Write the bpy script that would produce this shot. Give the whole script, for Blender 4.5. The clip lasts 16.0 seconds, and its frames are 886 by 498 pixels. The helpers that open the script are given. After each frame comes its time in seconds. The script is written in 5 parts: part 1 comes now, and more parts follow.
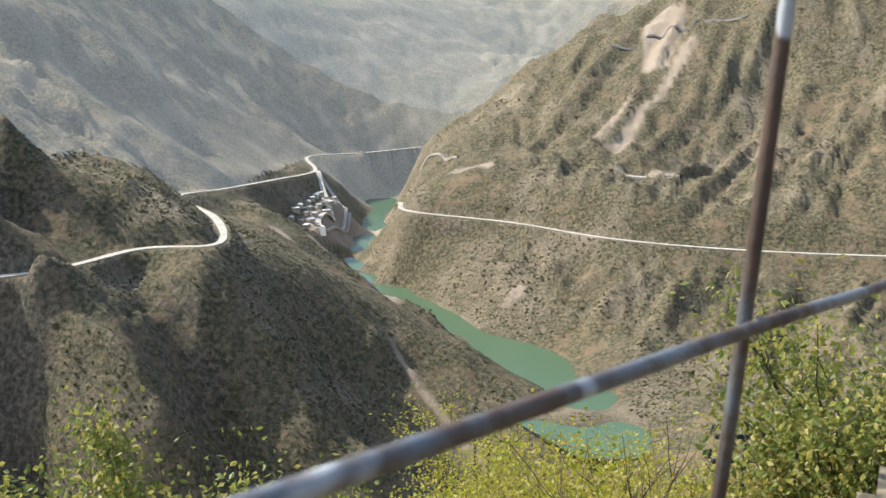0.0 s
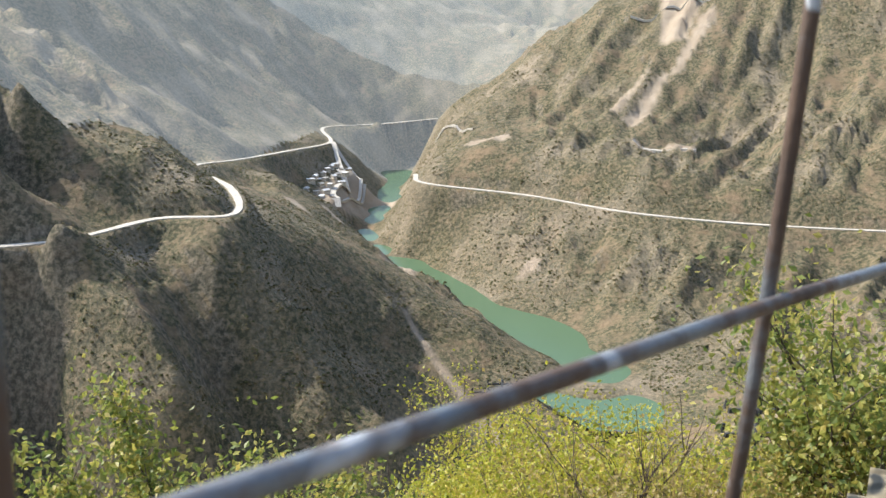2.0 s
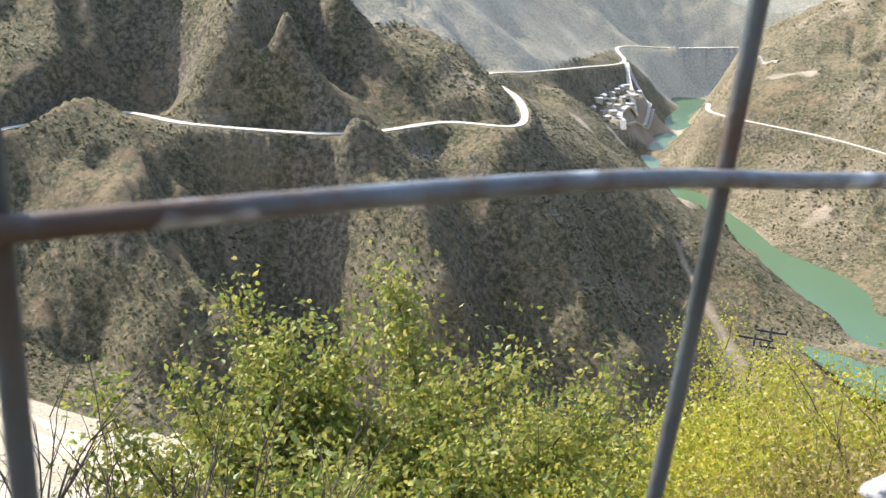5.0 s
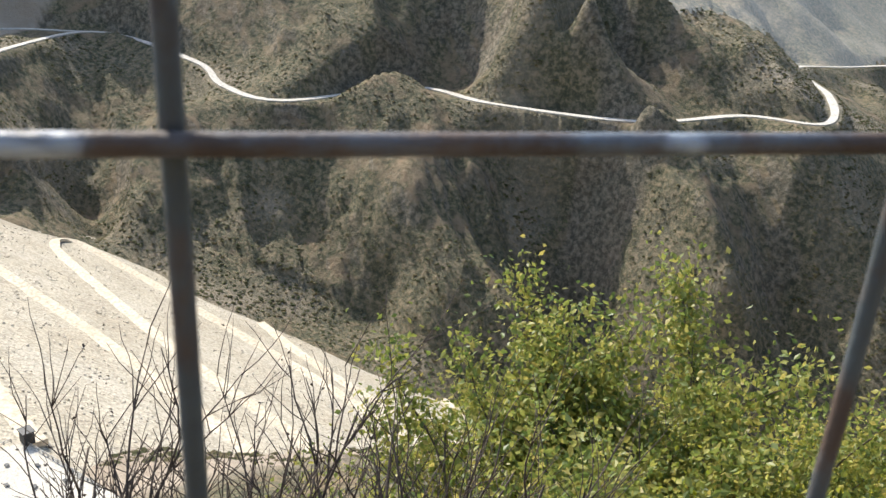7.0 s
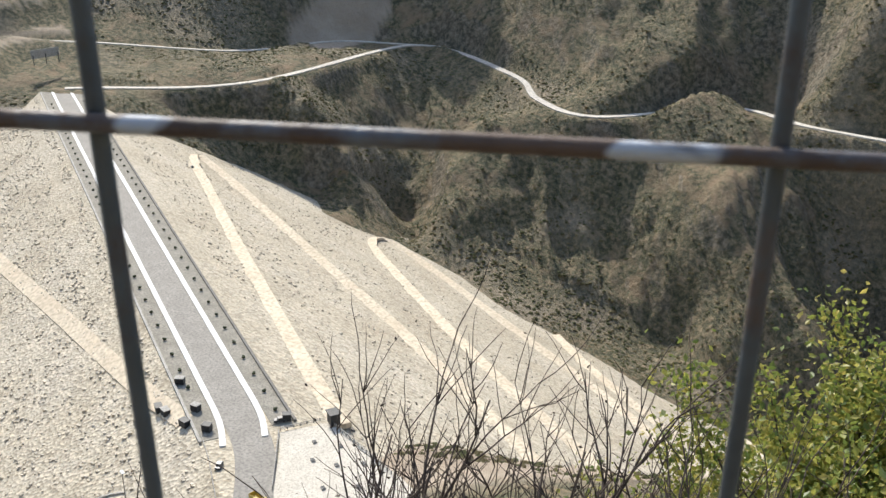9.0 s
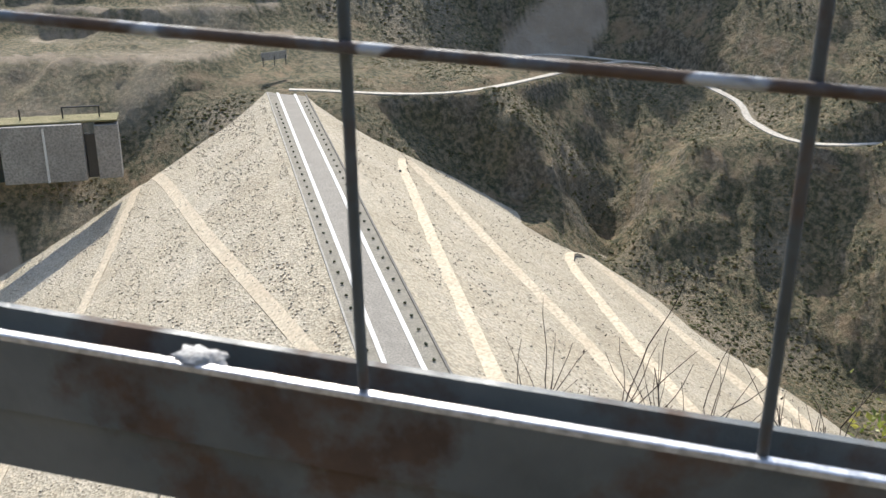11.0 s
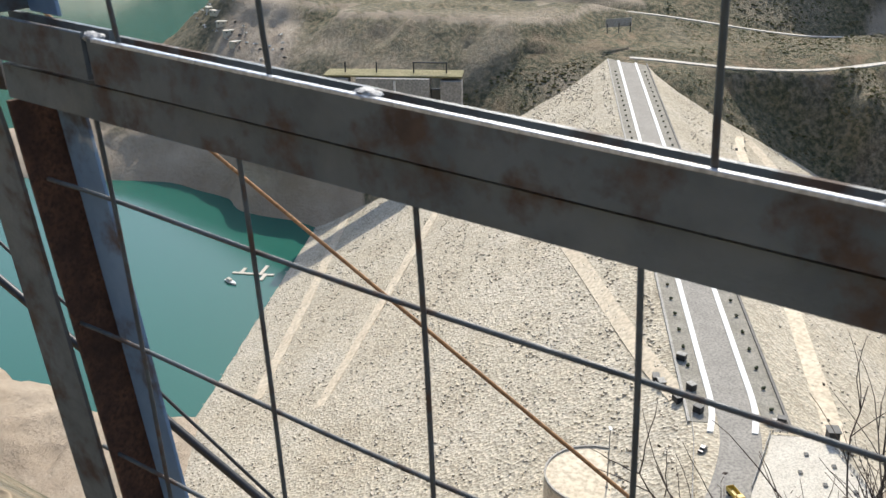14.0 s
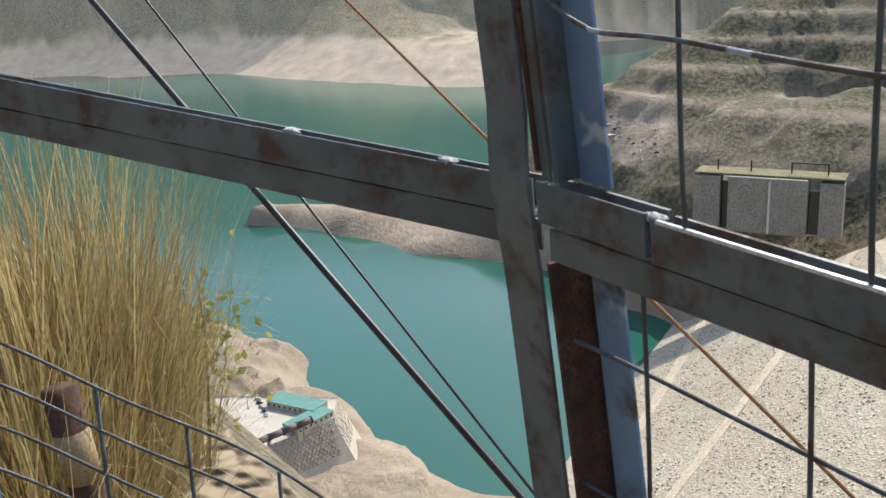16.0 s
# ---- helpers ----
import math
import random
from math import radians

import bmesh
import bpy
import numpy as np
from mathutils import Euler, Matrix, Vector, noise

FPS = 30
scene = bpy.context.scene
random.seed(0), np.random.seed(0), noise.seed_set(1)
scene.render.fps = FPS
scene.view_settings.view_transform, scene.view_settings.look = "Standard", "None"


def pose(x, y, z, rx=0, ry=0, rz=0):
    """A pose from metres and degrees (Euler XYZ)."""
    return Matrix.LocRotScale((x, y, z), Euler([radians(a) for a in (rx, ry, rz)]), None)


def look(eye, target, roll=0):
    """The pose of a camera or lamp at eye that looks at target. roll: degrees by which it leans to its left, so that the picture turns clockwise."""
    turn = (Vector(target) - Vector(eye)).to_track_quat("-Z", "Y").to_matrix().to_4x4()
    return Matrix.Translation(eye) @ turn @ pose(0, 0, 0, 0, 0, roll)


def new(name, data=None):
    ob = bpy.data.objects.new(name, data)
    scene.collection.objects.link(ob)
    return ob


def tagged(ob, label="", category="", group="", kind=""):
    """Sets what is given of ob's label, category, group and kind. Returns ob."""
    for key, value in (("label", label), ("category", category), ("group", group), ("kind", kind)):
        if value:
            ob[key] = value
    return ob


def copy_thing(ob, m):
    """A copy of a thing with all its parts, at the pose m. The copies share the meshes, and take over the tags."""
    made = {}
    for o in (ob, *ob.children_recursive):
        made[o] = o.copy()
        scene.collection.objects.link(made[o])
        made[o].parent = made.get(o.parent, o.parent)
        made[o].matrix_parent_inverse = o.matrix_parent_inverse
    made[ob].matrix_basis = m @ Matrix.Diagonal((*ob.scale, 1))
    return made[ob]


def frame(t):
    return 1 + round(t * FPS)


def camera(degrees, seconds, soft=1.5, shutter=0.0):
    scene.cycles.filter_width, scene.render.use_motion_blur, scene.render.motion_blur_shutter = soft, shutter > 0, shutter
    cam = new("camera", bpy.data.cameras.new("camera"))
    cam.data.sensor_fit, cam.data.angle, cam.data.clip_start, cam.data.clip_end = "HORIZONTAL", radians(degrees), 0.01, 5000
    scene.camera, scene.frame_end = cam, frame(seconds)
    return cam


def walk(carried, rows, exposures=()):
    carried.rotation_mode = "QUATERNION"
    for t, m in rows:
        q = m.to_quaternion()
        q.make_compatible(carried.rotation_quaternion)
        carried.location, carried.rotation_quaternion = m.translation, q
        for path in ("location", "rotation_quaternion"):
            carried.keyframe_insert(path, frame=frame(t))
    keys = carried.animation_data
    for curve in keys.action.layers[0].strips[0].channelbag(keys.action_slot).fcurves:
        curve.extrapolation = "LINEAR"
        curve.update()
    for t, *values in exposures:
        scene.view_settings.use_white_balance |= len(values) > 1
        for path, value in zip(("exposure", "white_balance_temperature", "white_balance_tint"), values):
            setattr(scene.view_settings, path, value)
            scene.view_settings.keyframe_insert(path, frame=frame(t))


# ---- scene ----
FOV = 48.25
cam = camera(FOV, 16.0)
# seconds, eye (metres), turn (degrees)
PATH = [
    (0.0, 0.108, 0.221, 179.999, 76.42, -0.24, 0.28),
    (0.5, 0.105, 0.222, 180.000, 76.12, -0.54, 0.02),
    (1.0, 0.107, 0.221, 180.000, 75.73, -0.59, 0.32),
    (1.5, 0.107, 0.221, 180.000, 75.31, -0.37, 1.04),
    (2.0, 0.106, 0.221, 179.999, 74.80, -0.46, 1.22),
    (2.5, 0.102, 0.221, 179.997, 74.42, -0.39, 1.70),
    (3.0, 0.099, 0.221, 179.993, 73.87, -0.21, 3.73),
    (5.5, 0.054, 0.062, 180.002, 68.67, -2.99, 22.69),
    (6.0, 0.042, 0.040, 180.004, 68.31, -2.84, 26.92),
    (6.5, 0.024, 0.018, 180.004, 68.13, -2.31, 31.12),
    (7.0, 0.003, -0.007, 180.002, 68.07, -2.00, 35.48),
    (7.5, -0.015, -0.031, 180.001, 67.90, -1.66, 40.15),
    (8.0, -0.025, -0.054, 180.002, 67.92, -1.22, 44.20),
    (8.5, -0.016, -0.067, 180.008, 68.16, -0.73, 48.56),
    (9.0, -0.001, -0.079, 180.014, 68.69, 0.04, 53.29),
    (9.5, 0.007, -0.099, 180.017, 69.46, 0.39, 57.80),
    (10.0, 0.012, -0.124, 180.018, 69.52, 0.39, 61.62),
    (12.5, 0.204, -0.105, 179.989, 67.95, -0.13, 69.13),
    (13.0, 0.168, -0.209, 179.980, 66.98, 0.33, 72.41),
    (13.5, 0.164, -0.255, 179.988, 67.17, 0.44, 78.54),
    (14.0, 0.155, -0.308, 180.001, 67.69, 0.58, 85.00),
    (14.5, 0.147, -0.379, 180.019, 69.06, 1.11, 90.66),
    (15.0, 0.145, -0.419, 180.033, 70.65, 1.60, 96.19),
    (15.5, 0.140, -0.437, 180.046, 71.97, 2.07, 101.07),
    (16.0, 0.127, -0.449, 180.064, 73.56, 2.42, 106.12),
]
cam.data.dof.use_dof, cam.data.dof.focus_distance, cam.data.dof.aperture_fstop = True, 400.0, 42.0
walk(cam, [(t, pose(x, y, z, rx, ry, rz)) for t, x, y, z, rx, ry, rz in PATH],
     [(0, 0.56), (1.5, 0.68), (3.0, 0.96), (5.5, 1.06), (6.5, 0.9), (8.0, 0.45), (10.0, 0.44), (12.5, 0.4), (16.0, 0.36)])

# ---- light ----
SUN_AZ, SUN_EL = -72.0, 42.0
world = bpy.data.worlds.new("world")
scene.world = world
world.use_nodes = True
wn = world.node_tree
sky = wn.nodes.new("ShaderNodeTexSky")
sky.sky_type = "NISHITA"
sky.sun_disc = False
sky.sun_elevation, sky.sun_rotation = radians(SUN_EL), radians(SUN_AZ)
sky.altitude, sky.air_density, sky.dust_density = 800, 1.2, 3.0
wn.links.new(sky.outputs[0], wn.nodes["Background"].inputs[0])
wn.nodes["Background"].inputs[1].default_value = 0.19
sun_data = bpy.data.lights.new("sun", "SUN")
sun_data.energy, sun_data.angle, sun_data.color = 4.0, radians(0.6), (1.0, 0.95, 0.86)
sun = new("sun", sun_data)
a, e = radians(SUN_AZ), radians(SUN_EL)
sun.matrix_world = look((0, 0, 0), (-math.sin(a) * math.cos(e), -math.cos(a) * math.cos(e), -math.sin(e)))


# ---- materials ----
def nodes_of(name, rough=0.8, metal=0.0):
    m = bpy.data.materials.new(name)
    m.use_nodes = True
    b = m.node_tree.nodes["Principled BSDF"]
    b.inputs["Roughness"].default_value, b.inputs["Metallic"].default_value = rough, metal
    return m, m.node_tree, b


def link(nt, a, b):
    nt.links.new(a, b)


def noise_node(nt, scale, detail=4.0, rough=0.55, coord=None, distortion=0.0):
    n = nt.nodes.new("ShaderNodeTexNoise")
    n.inputs["Scale"].default_value, n.inputs["Detail"].default_value = scale, detail
    n.inputs["Roughness"].default_value, n.inputs["Distortion"].default_value = rough, distortion
    if coord is not None:
        link(nt, coord, n.inputs["Vector"])
    return n.outputs["Fac"]


def ramp(nt, fac, stops):
    r = nt.nodes.new("ShaderNodeValToRGB")
    els = r.color_ramp.elements
    while len(els) < len(stops):
        els.new(0.5)
    for el, (p, c) in zip(els, stops):
        el.position, el.color = p, (*c, 1) if len(c) == 3 else c
    link(nt, fac, r.inputs[0])
    return r.outputs[0]


def mix(nt, fac, a, b, mode="MIX"):
    n = nt.nodes.new("ShaderNodeMix")
    n.data_type, n.blend_type = "RGBA", mode
    for sock, v in ((n.inputs[0], fac), (n.inputs[6], a), (n.inputs[7], b)):
        if isinstance(v, (int, float)):
            sock.default_value = v
        elif isinstance(v, tuple):
            sock.default_value = (*v, 1)
        else:
            link(nt, v, sock)
    return n.outputs[2]


def place(nt):
    return nt.nodes.new("ShaderNodeNewGeometry").outputs["Position"]


def own(nt):
    return nt.nodes.new("ShaderNodeTexCoord").outputs["Object"]


def bump(nt, b, height, strength=0.5, distance=0.1):
    n = nt.nodes.new("ShaderNodeBump")
    n.inputs["Strength"].default_value, n.inputs["Distance"].default_value = strength, distance
    link(nt, height, n.inputs["Height"])
    link(nt, n.outputs[0], b.inputs["Normal"])


def stained(name, c1, c2, scale=1.0, rough=0.8, metal=0.0, fine=12.0, relief=0.02, where=own, c3=None):
    """Two tones by a coarse noise, mottled by a fine one, with relief."""
    m, nt, b = nodes_of(name, rough, metal)
    co = where(nt)
    col = ramp(nt, noise_node(nt, scale, 5, 0.6, co), [(0.35, c1), (0.65, c2)])
    f = noise_node(nt, scale * fine, 4, 0.6, co)
    col = mix(nt, ramp(nt, f, [(0.4, (0, 0, 0)), (0.7, (1, 1, 1))]), col, c3 or tuple(v * 0.6 for v in c1))
    link(nt, col, b.inputs["Base Color"])
    bump(nt, b, f, 0.6, relief)
    return m


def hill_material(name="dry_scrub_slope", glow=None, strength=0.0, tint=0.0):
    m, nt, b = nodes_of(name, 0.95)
    # a flat emission stands in for distance haze on far slopes
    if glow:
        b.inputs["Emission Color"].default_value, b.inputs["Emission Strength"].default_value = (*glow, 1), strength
    co = place(nt)
    big = noise_node(nt, 0.006, 6, 0.6, co)
    mid = noise_node(nt, 0.045, 6, 0.65, co, 0.4)
    small = noise_node(nt, 0.2, 6, 0.72, co)
    grass = ramp(nt, big, [(0.35, (0.20, 0.143, 0.085)), (0.5, (0.26, 0.182, 0.108)), (0.65, (0.175, 0.142, 0.08))])
    shrub = ramp(nt, small, [(0.40, (0.044, 0.049, 0.024)), (0.50, (0.115, 0.106, 0.054)), (0.60, (0.235, 0.18, 0.105))])
    col = mix(nt, ramp(nt, mid, [(0.36, (0.1, 0.1, 0.1)), (0.55, (1, 1, 1))]), grass, shrub)
    rock = ramp(nt, small, [(0.40, (0.065, 0.06, 0.042)), (0.5, (0.145, 0.125, 0.09)), (0.62, (0.27, 0.23, 0.17))])
    geo = nt.nodes.new("ShaderNodeNewGeometry")
    sep = nt.nodes.new("ShaderNodeSeparateXYZ")
    link(nt, geo.outputs["True Normal"], sep.inputs[0])
    steep = ramp(nt, sep.outputs["Z"], [(0.5, (0.7, 0.7, 0.7)), (0.68, (0, 0, 0))])
    col = mix(nt, steep, col, rock)
    # bare drawdown band round the reservoir, from a painted-by-height attribute
    at = nt.nodes.new("ShaderNodeAttribute")
    at.attribute_name = "bare"
    veg = nt.nodes.new("ShaderNodeAttribute")
    veg.attribute_name = "veg"
    col = mix(nt, veg.outputs["Fac"], col, shrub)
    sand = ramp(nt, noise_node(nt, 0.02, 6, 0.6, co), [(0.3, (0.30, 0.235, 0.165)), (0.7, (0.45, 0.37, 0.275))])
    col = mix(nt, at.outputs["Fac"], col, sand)
    link(nt, col, b.inputs["Base Color"])
    # tint lets the ground's own colour glow, as if sunlit
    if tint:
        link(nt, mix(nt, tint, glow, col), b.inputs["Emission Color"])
    bump(nt, b, small, 1.0, 3.2)
    return m


def water_material(name, deep, rough=0.12):
    m, nt, b = nodes_of(name, rough)
    co = place(nt)
    col = mix(nt, noise_node(nt, 0.004, 3, 0.5, co), deep, tuple(v * 0.8 for v in deep))
    link(nt, col, b.inputs["Base Color"])
    b.inputs["IOR"].default_value = 1.33
    bump(nt, b, noise_node(nt, 0.5, 3, 0.6, co), 0.25, 0.25)
    return m


HILL = hill_material()
# uniform bluish glow, stronger with distance, in place of haze in the air
HILL_MID = hill_material("haze_glow_slope", (0.8, 0.9, 1.0), 0.1)
HILL_FAR = hill_material("far_haze_glow_slope", (0.78, 0.9, 1.0), 0.16)
# shore in shade is lightened by emission for sunlight and haze
HILL_LAKE = hill_material("glowing_far_shore_slope", (0.8, 0.9, 1.0), 0.33, 0.82)
LAKE = water_material("reservoir_water", (0.024, 0.118, 0.088))
RIVER = water_material("river_water", (0.10, 0.17, 0.095), 0.2)
CONCRETE = stained("concrete", (0.36, 0.34, 0.30), (0.46, 0.44, 0.39), 0.2, 0.9, 0, 9, 0.01)
ASPHALT = stained("asphalt", (0.27, 0.25, 0.215), (0.33, 0.305, 0.26), 0.1, 0.9, 0, 10, 0.01, place)
PALEROAD = stained("pale_dusty_road", (0.55, 0.50, 0.42), (0.68, 0.63, 0.54), 0.05, 0.95, 0, 8, 0.03, place)
WHITE = stained("white_kerb_paint", (0.72, 0.71, 0.68), (0.82, 0.81, 0.78), 0.5, 0.7, 0, 8, 0.005)


# ---- building helpers ----
def mesh_object(name, verts, faces, material, parent=None, smooth=False):
    me = bpy.data.meshes.new(name)
    me.from_pydata([tuple(v) for v in verts], [], [tuple(f) for f in faces])
    me.materials.append(material)
    if smooth:
        me.polygons.foreach_set("use_smooth", [True] * len(me.polygons))
    me.update()
    ob = new(name, me)
    ob.parent = parent
    return ob


def part(name, bm, material, parent=None, label="", smooth=False):
    me = bpy.data.meshes.new(name)
    bm.normal_update()
    bm.to_mesh(me)
    bm.free()
    me.materials.append(material)
    if smooth:
        me.polygons.foreach_set("use_smooth", [True] * len(me.polygons))
    ob = new(name, me)
    ob.parent = parent
    if label:
        ob["label"] = label
    return ob


def thing(name, at, label, category, group="", kind="", rz=0.0):
    ob = new(name)
    ob.empty_display_size = 0.2
    ob.matrix_world = pose(*at, 0, 0, rz)
    return tagged(ob, label, category, group, kind)


def box(bm, size, m=Matrix(), bevel=0.0):
    r = bmesh.ops.create_cube(bm, size=1.0, matrix=m @ Matrix.Diagonal((*size, 1)))
    if bevel:
        es = list({e for v in r["verts"] for e in v.link_edges})
        bmesh.ops.bevel(bm, geom=es, offset=bevel, segments=2, affect="EDGES", profile=0.5)


def at(x, y, z, rx=0, ry=0, rz=0):
    return pose(x, y, z, rx, ry, rz)


# ---- the land ----
LAKE_Z, RIVER_Z = -132.0, -225.0
CREST = np.array([-270.0, 120.0])          # near end of the dam's axis
ALONG = np.array([-0.981, 0.194])          # along the crest, away from the viewpoint
DOWN = np.array([0.194, 0.981])            # downstream
CREST_LEN = 600.0
UP_SLOPE, DOWN_SLOPE, HALF = 1.9, 1.8, 17.0

